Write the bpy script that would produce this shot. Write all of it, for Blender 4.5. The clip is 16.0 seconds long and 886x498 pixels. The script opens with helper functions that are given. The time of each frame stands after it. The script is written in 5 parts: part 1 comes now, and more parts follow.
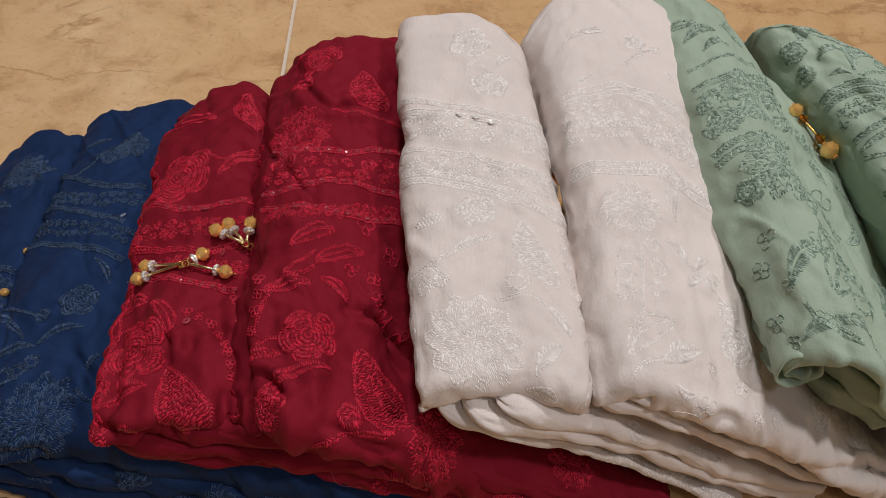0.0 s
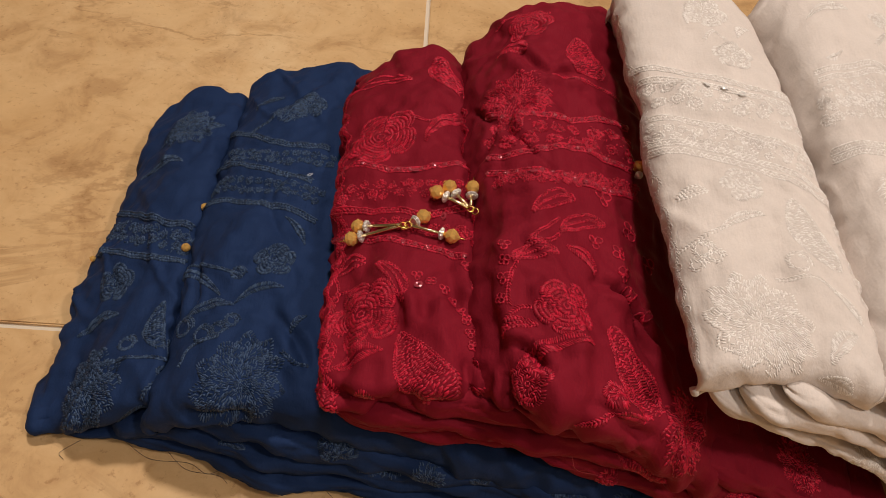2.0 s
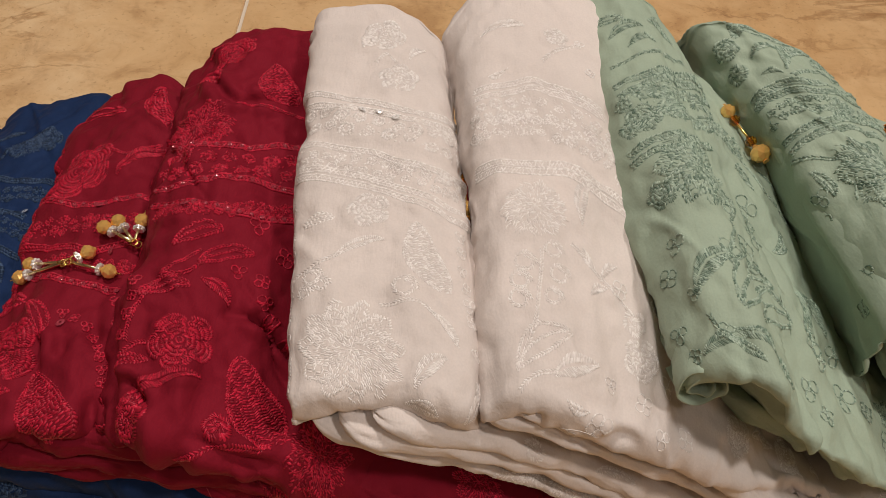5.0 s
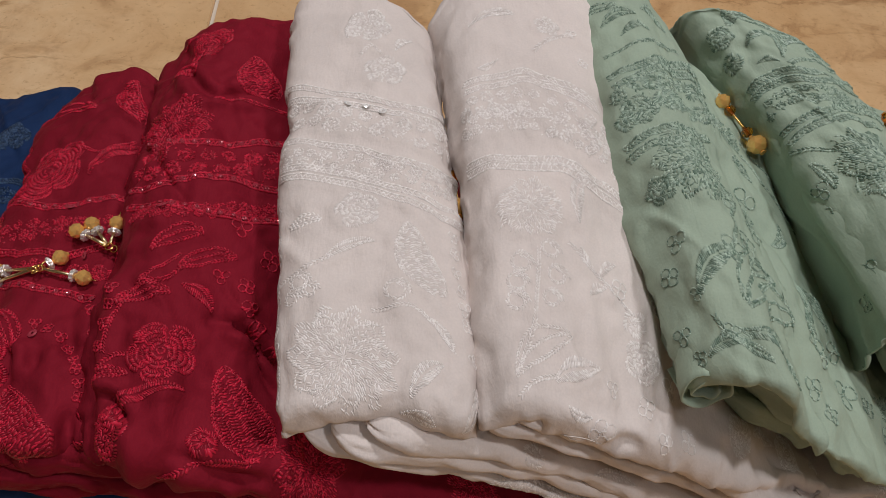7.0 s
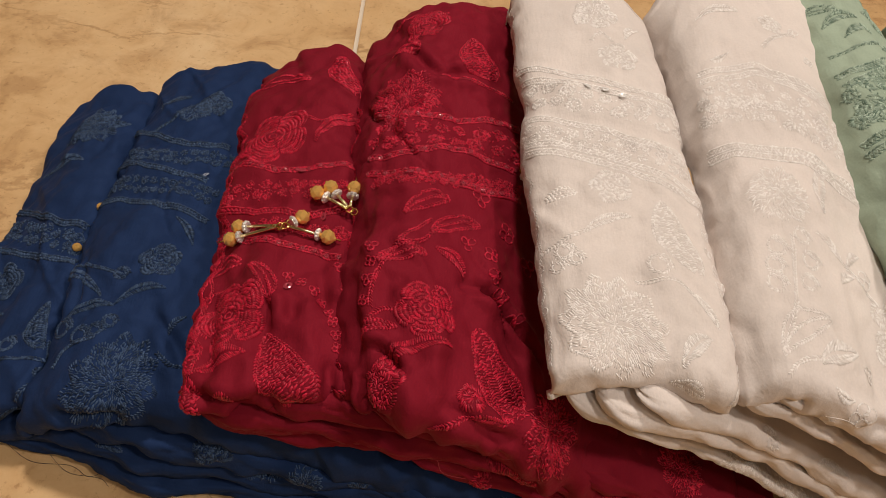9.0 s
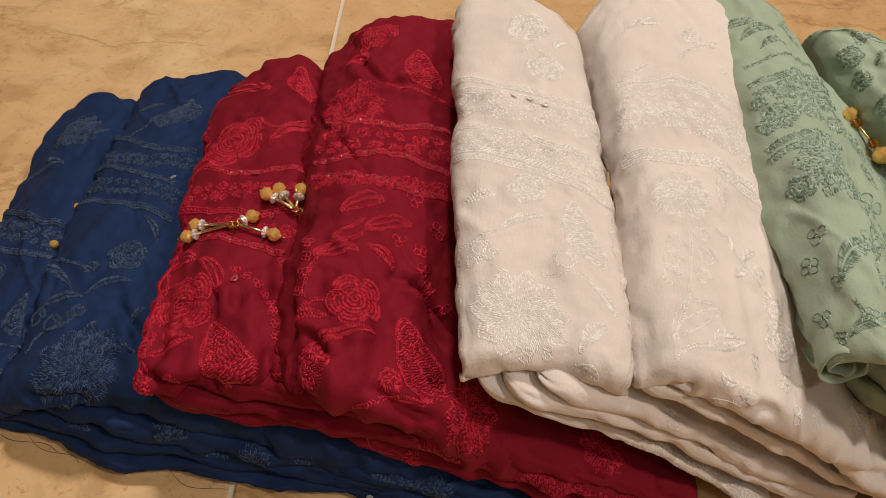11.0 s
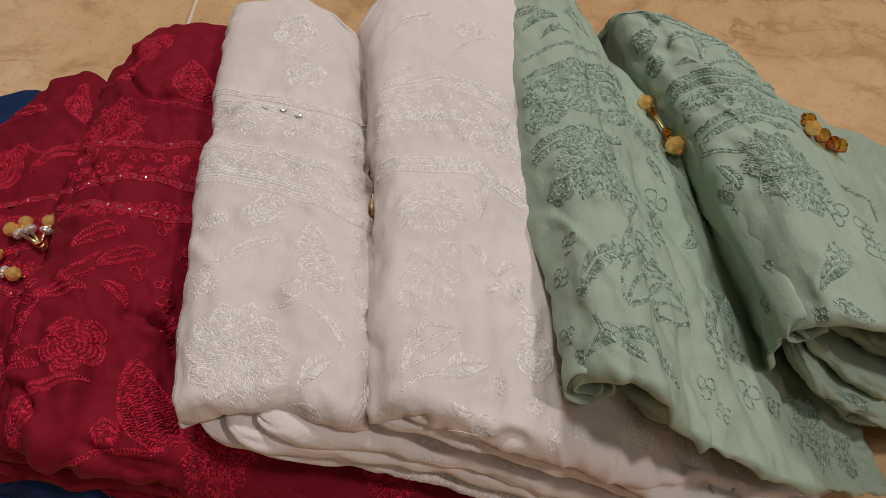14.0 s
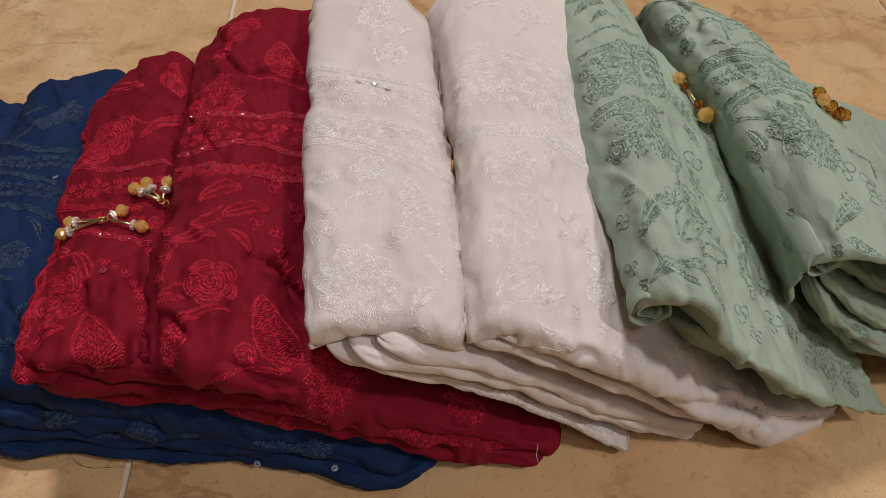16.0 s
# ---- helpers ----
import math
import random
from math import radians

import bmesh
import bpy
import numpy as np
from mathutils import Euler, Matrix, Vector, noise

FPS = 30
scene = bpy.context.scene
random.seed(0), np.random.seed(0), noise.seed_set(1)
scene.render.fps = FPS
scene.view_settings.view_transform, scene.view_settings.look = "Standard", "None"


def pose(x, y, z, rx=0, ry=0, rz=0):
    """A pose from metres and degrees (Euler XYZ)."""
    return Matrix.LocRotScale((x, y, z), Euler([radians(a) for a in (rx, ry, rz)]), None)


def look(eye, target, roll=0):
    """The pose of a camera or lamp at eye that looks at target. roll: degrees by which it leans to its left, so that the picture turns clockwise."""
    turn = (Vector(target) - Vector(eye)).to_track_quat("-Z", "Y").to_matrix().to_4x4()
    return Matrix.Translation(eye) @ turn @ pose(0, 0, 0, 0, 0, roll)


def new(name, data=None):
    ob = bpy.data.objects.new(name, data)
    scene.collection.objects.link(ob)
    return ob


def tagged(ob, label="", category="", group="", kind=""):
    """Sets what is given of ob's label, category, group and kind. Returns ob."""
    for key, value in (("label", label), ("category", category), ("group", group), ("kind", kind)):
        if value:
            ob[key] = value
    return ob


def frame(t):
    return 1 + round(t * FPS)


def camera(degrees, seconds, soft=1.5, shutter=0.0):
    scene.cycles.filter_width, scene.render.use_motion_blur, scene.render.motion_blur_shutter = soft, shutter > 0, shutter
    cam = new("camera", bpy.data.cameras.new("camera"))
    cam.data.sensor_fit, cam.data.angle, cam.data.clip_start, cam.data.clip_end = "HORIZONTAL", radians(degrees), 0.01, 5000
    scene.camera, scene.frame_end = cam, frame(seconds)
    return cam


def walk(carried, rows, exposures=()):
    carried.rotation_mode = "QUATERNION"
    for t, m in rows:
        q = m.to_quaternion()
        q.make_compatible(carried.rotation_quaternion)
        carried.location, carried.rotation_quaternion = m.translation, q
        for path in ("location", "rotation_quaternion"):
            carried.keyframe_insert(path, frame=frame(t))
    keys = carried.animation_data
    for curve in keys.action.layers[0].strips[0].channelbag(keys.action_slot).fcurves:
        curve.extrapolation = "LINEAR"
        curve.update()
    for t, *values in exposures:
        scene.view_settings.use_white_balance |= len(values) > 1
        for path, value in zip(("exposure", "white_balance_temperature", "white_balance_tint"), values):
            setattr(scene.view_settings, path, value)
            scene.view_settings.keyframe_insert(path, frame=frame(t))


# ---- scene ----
cam = camera(62.1, 16.0, soft=0.8)
PATH = [
    (0, (0.031, 0.043, 0.479), (0.03, 1.33, -1.052), 4.5),
    (0.5, (-0.04, 0.04, 0.453), (-0.035, 1.333, -1.073), 5.9),
    (1, (-0.084, 0.041, 0.437), (-0.082, 1.332, -1.09), 6.7),
    (1.5, (-0.096, 0.038, 0.431), (-0.111, 1.33, -1.095), 7.0),
    (2, (-0.093, 0.035, 0.437), (-0.125, 1.329, -1.087), 7.0),
    (2.5, (-0.068, 0.028, 0.449), (-0.11, 1.326, -1.072), 7.0),
    (3, (-0.03, 0.026, 0.463), (-0.085, 1.324, -1.057), 6.5),
    (3.5, (-0.016, 0.022, 0.473), (-0.073, 1.325, -1.042), 6.2),
    (4, (0.025, 0.032, 0.48), (-0.021, 1.337, -1.034), 5.8),
    (4.5, (0.069, 0.05, 0.474), (0.035, 1.357, -1.04), 5.2),
    (5, (0.09, 0.061, 0.46), (0.076, 1.366, -1.055), 5.0),
    (5.2, (0.102, 0.067, 0.459), (0.097, 1.369, -1.059), 4.8),
    (7.5, (0.06, 0.076, 0.448), (0.115, 1.355, -1.089), 6.5),
    (8, (-0.009, 0.054, 0.443), (0.022, 1.342, -1.087), 6.9),
    (10.3, (-0.035, 0.035, 0.439), (-0.086, 1.335, -1.08), 7.3),
    (10.5, (-0.016, 0.03, 0.451), (-0.072, 1.325, -1.072), 6.9),
    (11, (0.017, 0.026, 0.47), (-0.036, 1.318, -1.056), 6.6),
    (11.5, (0.053, 0.03, 0.478), (0.006, 1.318, -1.051), 6.1),
    (12, (0.071, 0.037, 0.475), (0.035, 1.32, -1.059), 5.7),
    (12.5, (0.103, 0.051, 0.477), (0.073, 1.329, -1.061), 5.1),
    (13, (0.13, 0.065, 0.472), (0.101, 1.339, -1.07), 4.4),
    (13.5, (0.145, 0.079, 0.46), (0.12, 1.344, -1.088), 4.0),
    (14, (0.146, 0.074, 0.466), (0.115, 1.341, -1.082), 3.7),
    (14.5, (0.124, 0.046, 0.49), (0.09, 1.325, -1.048), 4.1),
    (15, (0.096, 0.025, 0.495), (0.062, 1.307, -1.039), 4.8),
    (15.5, (0.086, 0.028, 0.494), (0.077, 1.296, -1.052), 5.4),
    (16, (0.088, 0.01, 0.502), (0.124, 1.256, -1.063), 5.7),
]
EXPOSURE = [(0.0, -0.3, 5950, 10), (1.5, -0.13, 7000, 12), (3.0, -0.13, 6900, 12), (5.0, -0.26, 6600, 11), (7.5, -0.46, 5850, 10), (8.0, -0.25, 6200, 10),
            (10.5, -0.1, 7100, 11), (11.5, -0.18, 6750, 10), (12.5, -0.3, 6550, 11), (13.5, -0.52, 6200, 11), (14.0, -0.52, 6150, 11), (15.5, -0.42, 6050, 11), (16.0, -0.4, 6100, 11)]
walk(cam, [(t, look(eye, target, roll)) for t, eye, target, roll in PATH], EXPOSURE)

# ---- light ----
world = bpy.data.worlds.new("world")
scene.world = world
world.use_nodes = True
world.node_tree.nodes["Background"].inputs[0].default_value = (1.0, 0.86, 0.7, 1)
world.node_tree.nodes["Background"].inputs[1].default_value = 0.02


def ceiling_lamp(x, y, power, size, colour=(1.0, 0.925, 0.865)):
    lamp = bpy.data.lights.new("downlight_glow", "AREA")
    lamp.shape, lamp.size, lamp.energy, lamp.color = "DISK", size, power, colour
    ob = new("downlight_glow", lamp)
    ob.matrix_world = pose(x, y, 2.56)
    return ob


LAMPS = [(-0.15, 1.1, 42, 0.3), (1.6, -0.35, 40, 0.3), (0.3, -0.9, 9, 0.3)]
for lx, ly, lp, ls in LAMPS:
    ceiling_lamp(lx, ly, lp, ls)


# ---- materials ----
def material(name, colour, rough=0.8, metallic=0.0, sheen=0.0, spec=0.5):
    m = bpy.data.materials.new(name)
    m.use_nodes = True
    b = m.node_tree.nodes["Principled BSDF"]
    b.inputs["Base Color"].default_value = (*colour, 1)
    b.inputs["Roughness"].default_value = rough
    b.inputs["Metallic"].default_value = metallic
    b.inputs["Sheen Weight"].default_value = sheen
    b.inputs["Specular IOR Level"].default_value = spec
    return m, m.node_tree, b


def link(tree, a, out, b, into):
    tree.links.new(a.outputs[out], b.inputs[into])


def node(tree, kind, **values):
    n = tree.nodes.new(kind)
    for key, value in values.items():
        n.inputs[key.replace("_", " ")].default_value = value
    return n


def ramp(tree, stops):
    n = tree.nodes.new("ShaderNodeValToRGB")
    e = n.color_ramp.elements
    while len(e) < len(stops):
        e.new(0.5)
    for item, (at, colour) in zip(e, stops):
        item.position, item.color = at, (*colour, 1)
    return n


def shade(c, k):
    return tuple(min(1.0, v * k) for v in c)


def cloth_material(name, colour, rough=0.75, sheen=0.0, spec=0.2, tint=(1, 1, 1), metallic=0.0):
    """Woven viscose: two crossed thread directions as fine relief, soft mottling and faint creases."""
    m, t, b = material(name, colour, rough, metallic, sheen, spec)
    b.inputs["Specular Tint"].default_value = (*tint, 1)
    co = t.nodes.new("ShaderNodeTexCoord")
    big = node(t, "ShaderNodeTexNoise", Scale=22.0, Detail=3.0)
    link(t, co, "Object", big, "Vector")
    r = ramp(t, [(0.3, shade(colour, 0.93)), (0.7, shade(colour, 1.05))])
    link(t, big, "Fac", r, "Fac")
    fine = node(t, "ShaderNodeTexNoise", Scale=900.0, Detail=2.0)
    link(t, co, "Object", fine, "Vector")
    r2 = ramp(t, [(0.25, (0.86, 0.86, 0.86)), (0.75, (1.0, 1.0, 1.0))])
    link(t, fine, "Fac", r2, "Fac")
    mix = t.nodes.new("ShaderNodeMix")
    mix.data_type, mix.blend_type = "RGBA", "MULTIPLY"
    mix.inputs[0].default_value = 0.55
    t.links.new(r.outputs[0], mix.inputs[6])
    t.links.new(r2.outputs[0], mix.inputs[7])
    t.links.new(mix.outputs[2], b.inputs["Base Color"])
    stretch = t.nodes.new("ShaderNodeMapping")
    stretch.inputs["Scale"].default_value = (1, 0.25, 1)
    link(t, co, "Object", stretch, "Vector")
    slub = node(t, "ShaderNodeTexNoise", Scale=700.0, Detail=1.0)
    link(t, stretch, "Vector", slub, "Vector")
    bump = node(t, "ShaderNodeBump", Strength=0.25, Distance=0.0006)
    link(t, slub, "Fac", bump, "Height")
    crease = node(t, "ShaderNodeTexNoise", Scale=60.0, Detail=4.0, Roughness=0.6)
    link(t, co, "Object", crease, "Vector")
    bump2 = node(t, "ShaderNodeBump", Strength=0.22, Distance=0.003)
    link(t, crease, "Fac", bump2, "Height")
    link(t, bump, "Normal", bump2, "Normal")
    pucker = node(t, "ShaderNodeTexNoise", Scale=190.0, Detail=3.0, Roughness=0.55, Distortion=0.6)
    link(t, stretch, "Vector", pucker, "Vector")
    bump3 = node(t, "ShaderNodeBump", Strength=0.22, Distance=0.0018)
    link(t, pucker, "Fac", bump3, "Height")
    link(t, bump2, "Normal", bump3, "Normal")
    link(t, bump3, "Normal", b, "Normal")
    return m


def thread_material(name, dark, light, rough=0.42, spec=0.5, tint=(1, 1, 1)):
    """Shiny embroidery yarn; each stitch has its own shade."""
    m, t, b = material(name, light, rough, spec=spec)
    b.inputs["Specular Tint"].default_value = (*tint, 1)
    g = t.nodes.new("ShaderNodeNewGeometry")
    r = ramp(t, [(0.0, dark), (1.0, light)])
    link(t, g, "Random Per Island", r, "Fac")
    link(t, r, "Color", b, "Base Color")
    return m


BLUE, RED, WHITE, GREEN = (0.0150, 0.0320, 0.092), (0.206, 0.0108, 0.0232), (0.725, 0.655, 0.615), (0.362, 0.450, 0.348)
mat_blue = cloth_material("navy_viscose", BLUE, 0.62, spec=0.10, metallic=0.08, tint=(0.3, 0.5, 1.0))
mat_red = cloth_material("maroon_viscose", RED, 0.60, spec=0.10, metallic=0.08, tint=(1.0, 0.2, 0.26))
mat_white = cloth_material("off_white_viscose", WHITE, 0.8)
mat_green = cloth_material("sage_viscose", GREEN, 0.78)
thr_blue = thread_material("navy_yarn", (0.007, 0.013, 0.030), (0.050, 0.086, 0.165), 0.4, 0.45, (0.5, 0.7, 1.0))
thr_red = thread_material("crimson_yarn", (0.21, 0.008, 0.019), (0.56, 0.017, 0.048), 0.36, 0.5, (1.0, 0.3, 0.36))
thr_white = thread_material("white_yarn", (0.66, 0.60, 0.565), (0.88, 0.84, 0.81), 0.32, 0.6)
thr_green = thread_material("green_yarn", (0.105, 0.175, 0.125), (0.44, 0.55, 0.44), 0.34)
mat_gold, _, _ = material("gold_metal", (0.78, 0.50, 0.16), 0.22, 1.0)
mat_pale_gold, _, _ = material("pale_gold_metal", (0.86, 0.70, 0.42), 0.2, 1.0)


def crystal_material(name, colour, trans):
    m, t, b = material(name, colour, 0.03)
    b.inputs["Transmission Weight"].default_value = trans
    b.inputs["IOR"].default_value = 1.6
    return m


mat_amber = crystal_material("amber_glass", (0.95, 0.42, 0.03), 1.0)
mat_pearl, _, _ = material("honey_gold_bead", (1.0, 0.60, 0.18), 0.1, 0.55, spec=1.0)
mat_crystal, _, _ = material("clear_crystal", (0.92, 0.9, 0.87), 0.3, 0.7)


def sequin_material(name, colour):
    m, t, b = material(name, colour, 0.18, 0.25, spec=0.9)
    return m


def marble_material():
    m, t, b = material("beige_marble", (0.62, 0.40, 0.2), 0.32, spec=0.45)
    origin = t.nodes.new("ShaderNodeTexCoord")
    piece = t.nodes.new("ShaderNodeObjectInfo")
    reach = t.nodes.new("ShaderNodeMath")
    reach.operation = "MULTIPLY"
    reach.inputs[1].default_value = 37.0
    t.links.new(piece.outputs["Random"], reach.inputs[0])
    co = t.nodes.new("ShaderNodeVectorMath")
    t.links.new(origin.outputs["Object"], co.inputs[0])
    t.links.new(reach.outputs[0], co.inputs[1])
    warp = node(t, "ShaderNodeTexNoise", Scale=2.6, Detail=5.0, Roughness=0.6)
    link(t, co, "Vector", warp, "Vector")
    r = ramp(t, [(0.28, (0.46, 0.265, 0.115)), (0.42, (0.61, 0.39, 0.19)), (0.58, (0.68, 0.46, 0.245)), (0.75, (0.80, 0.61, 0.38))])
    mottle = node(t, "ShaderNodeTexNoise", Scale=17.0, Detail=8.0, Roughness=0.68, Distortion=0.4)
    link(t, co, "Vector", mottle, "Vector")
    both = t.nodes.new("ShaderNodeMix")
    both.inputs[0].default_value = 0.3
    t.links.new(warp.outputs["Fac"], both.inputs[2])
    t.links.new(mottle.outputs["Fac"], both.inputs[3])
    t.links.new(both.outputs[0], r.inputs[0])
    # long brown veins
    st = t.nodes.new("ShaderNodeMapping")
    st.inputs["Rotation"].default_value = (0, 0, radians(28))
    st.inputs["Scale"].default_value = (1.0, 1.9, 1)
    link(t, co, "Vector", st, "Vector")
    v = node(t, "ShaderNodeTexNoise", Scale=3.0, Detail=9.0, Roughness=0.6, Distortion=0.5)
    link(t, st, "Vector", v, "Vector")
    vr = ramp(t, [(0.486, (0, 0, 0)), (0.498, (1, 1, 1)), (0.502, (1, 1, 1)), (0.52, (0, 0, 0))])
    link(t, v, "Fac", vr, "Fac")
    patch = node(t, "ShaderNodeTexNoise", Scale=5.0, Detail=2.0)
    link(t, co, "Vector", patch, "Vector")
    pr = ramp(t, [(0.4, (0, 0, 0)), (0.65, (0.85, 0.85, 0.85))])
    link(t, patch, "Fac", pr, "Fac")
    amount = t.nodes.new("ShaderNodeMath")
    amount.operation = "MULTIPLY"
    t.links.new(vr.outputs[0], amount.inputs[0])
    t.links.new(pr.outputs[0], amount.inputs[1])
    mix = t.nodes.new("ShaderNodeMix")
    mix.data_type = "RGBA"
    t.links.new(amount.outputs[0], mix.inputs[0])
    t.links.new(r.outputs[0], mix.inputs[6])
    mix.inputs[7].default_value = (0.34, 0.18, 0.075, 1)
    # crumbly brown stains with a ragged edge
    crumb = node(t, "ShaderNodeTexNoise", Scale=21.0, Detail=9.0, Roughness=0.66, Distortion=0.5)
    link(t, co, "Vector", crumb, "Vector")
    cr = ramp(t, [(0.36, (0.50, 0.37, 0.27)), (0.47, (0.88, 0.82, 0.76)), (0.56, (1.0, 1.0, 1.0)), (0.7, (1.12, 1.12, 1.1))])
    link(t, crumb, "Fac", cr, "Fac")
    stain = t.nodes.new("ShaderNodeMix")
    stain.data_type, stain.blend_type = "RGBA", "MULTIPLY"
    stain.inputs[0].default_value = 0.46
    t.links.new(mix.outputs[2], stain.inputs[6])
    t.links.new(cr.outputs[0], stain.inputs[7])
    mix = stain
    # small pits and grain
    pits = node(t, "ShaderNodeTexNoise", Scale=190.0, Detail=5.0, Roughness=0.7)
    link(t, co, "Vector", pits, "Vector")
    gr = ramp(t, [(0.33, (0.55, 0.43, 0.33)), (0.42, (1, 1, 1))])
    link(t, pits, "Fac", gr, "Fac")
    mul = t.nodes.new("ShaderNodeMix")
    mul.data_type, mul.blend_type = "RGBA", "MULTIPLY"
    mul.inputs[0].default_value = 0.5
    t.links.new(mix.outputs[2], mul.inputs[6])
    t.links.new(gr.outputs[0], mul.inputs[7])
    t.links.new(mul.outputs[2], b.inputs["Base Color"])
    bump = node(t, "ShaderNodeBump", Strength=0.12, Distance=0.001)
    link(t, pits, "Fac", bump, "Height")
    link(t, bump, "Normal", b, "Normal")
    return m


mat_marble = marble_material()
mat_grout, _, _ = material("pale_grout", (0.66, 0.58, 0.47), 0.9)
mat_wall, _, _ = material("cream_wall_paint", (0.30, 0.27, 0.23), 0.9)
mat_ceiling, _, _ = material("white_ceiling_paint", (0.55, 0.53, 0.49), 0.9)


# ---- helpers for meshes ----
def part(name, bm, mat, parent=None, label="", smooth=True):
    me = bpy.data.meshes.new(name)
    bm.to_mesh(me)
    bm.free()
    return finish(name, me, mat, parent, label, smooth)


def finish(name, me, mat, parent=None, label="", smooth=True):
    if smooth:
        me.polygons.foreach_set("use_smooth", [True] * len(me.polygons))
    me.materials.append(mat)
    ob = new(name, me)
    ob.parent = parent
    if label:
        tagged(ob, label)
    return ob


def box(bm, x0, x1, y0, y1, z0, z1):
    v = [bm.verts.new((x, y, z)) for z in (z0, z1) for y in (y0, y1) for x in (x0, x1)]
    for f in ((0, 2, 3, 1), (4, 5, 7, 6), (0, 1, 5, 4), (2, 6, 7, 3), (0, 4, 6, 2), (1, 3, 7, 5)):
        bm.faces.new([v[i] for i in f])


# ---- the room ----
TILE, TURN_TILES, CORNER = 0.8, 5.3, (-0.118, 0.31)
spin = pose(*CORNER, 0, 0, 0, TURN_TILES)
EDGE = 3.5 * TILE  # the room is seven tiles each way, its walls along the joints


def room_piece(name, mat, x0, x1, y0, y1, z0, z1, label, category):
    bm = bmesh.new()
    box(bm, x0, x1, y0, y1, z0, z1)
    ob = part(name, bm, mat, smooth=False)
    ob.matrix_world = spin @ pose(TILE / 2, TILE / 2, 0)
    return tagged(ob, label, category, kind="structure")


OUT = EDGE + 0.1
floor = room_piece("floor", mat_grout, -OUT, OUT, -OUT, OUT, -0.05, -0.003, "pale grout bed under beige marble floor tiles", "floor")
bm = bmesh.new()
half = TILE / 2 - 0.0022
box(bm, -half, half, -half, half, -0.02, 0.0)
bmesh.ops.bevel(bm, geom=[e for e in bm.edges if all(abs(v.co.z) < 1e-6 for v in e.verts)], offset=0.001, segments=2, affect="EDGES")
me = bpy.data.meshes.new("tile")
bm.to_mesh(me)
bm.free()
me.materials.append(mat_marble)
for i in range(-3, 4):
    for j in range(-3, 4):
        tile = new("tile", me)
        tile.parent = floor
        tile.matrix_local = pose(i * TILE, j * TILE, 0)
for wname, x0, x1, y0, y1 in (("wall_north", -OUT, OUT, EDGE, OUT), ("wall_south", -OUT, OUT, -OUT, -EDGE), ("wall_west", -OUT, -EDGE, -EDGE, EDGE), ("wall_east", EDGE, OUT, -EDGE, EDGE)):
    room_piece(wname, mat_wall, x0, x1, y0, y1, -0.003, 2.6, "plain cream painted room wall", "wall")
room_piece("ceiling", mat_ceiling, -OUT, OUT, -OUT, OUT, 2.6, 2.7, "plain white painted ceiling", "ceiling")


# ---- cloth ----
TABLE = np.random.RandomState(7).uniform(-1, 1, (64, 64))


def wave(a, b, freq, seed=0):
    """Smooth value noise in -1..1 over two arrays."""
    a, b = np.asarray(a) * freq + seed * 17.31, np.asarray(b) * freq + seed * 9.77
    i, j = np.floor(a).astype(int), np.floor(b).astype(int)
    u, v = a - i, b - j
    u, v = u * u * (3 - 2 * u), v * v * (3 - 2 * v)
    g = lambda p, q: TABLE[p % 64, q % 64]
    return (g(i, j) * (1 - u) + g(i + 1, j) * u) * (1 - v) + (g(i, j + 1) * (1 - u) + g(i + 1, j + 1) * u) * v


def spline(points, n, even=True):
    """n points along a Catmull-Rom curve through the given ones."""
    p = np.array(points, float)
    p = np.vstack([2 * p[0] - p[1], p, 2 * p[-1] - p[-2]])
    out = []
    for k in range(1, len(p) - 2):
        t = np.linspace(0, 1, 24, endpoint=False)[:, None]
        out.append(0.5 * (2 * p[k] + (p[k + 1] - p[k - 1]) * t + (2 * p[k - 1] - 5 * p[k] + 4 * p[k + 1] - p[k + 2]) * t ** 2
                          + (3 * p[k] - p[k - 1] - 3 * p[k + 1] + p[k + 2]) * t ** 3))
    out.append(p[-2][None])
    c = np.vstack(out)
    if not even:
        at = np.linspace(0, len(c) - 1, n)
    else:
        d = np.r_[0, np.cumsum(np.linalg.norm(np.diff(c, axis=0), axis=1))]
        at = np.interp(np.linspace(0, d[-1], n), d, np.arange(len(c)))
    return np.stack([np.interp(at, np.arange(len(c)), c[:, k]) for k in range(c.shape[1])], 1)


def grid_normals(P):
    du, dv = np.gradient(P, axis=1), np.gradient(P, axis=0)
    n = np.cross(du, dv)
    return n / np.maximum(np.linalg.norm(n, axis=2, keepdims=True), 1e-12)


def grid_mesh(name, P):
    nv, nu = P.shape[:2]
    k = np.arange(nv * nu).reshape(nv, nu)
    f = np.stack([k[:-1, :-1], k[:-1, 1:], k[1:, 1:], k[1:, :-1]], -1).reshape(-1, 4)
    me = bpy.data.meshes.new(name)
    me.from_pydata(P.reshape(-1, 3).tolist(), [], f.tolist())
    me.update()
    return me


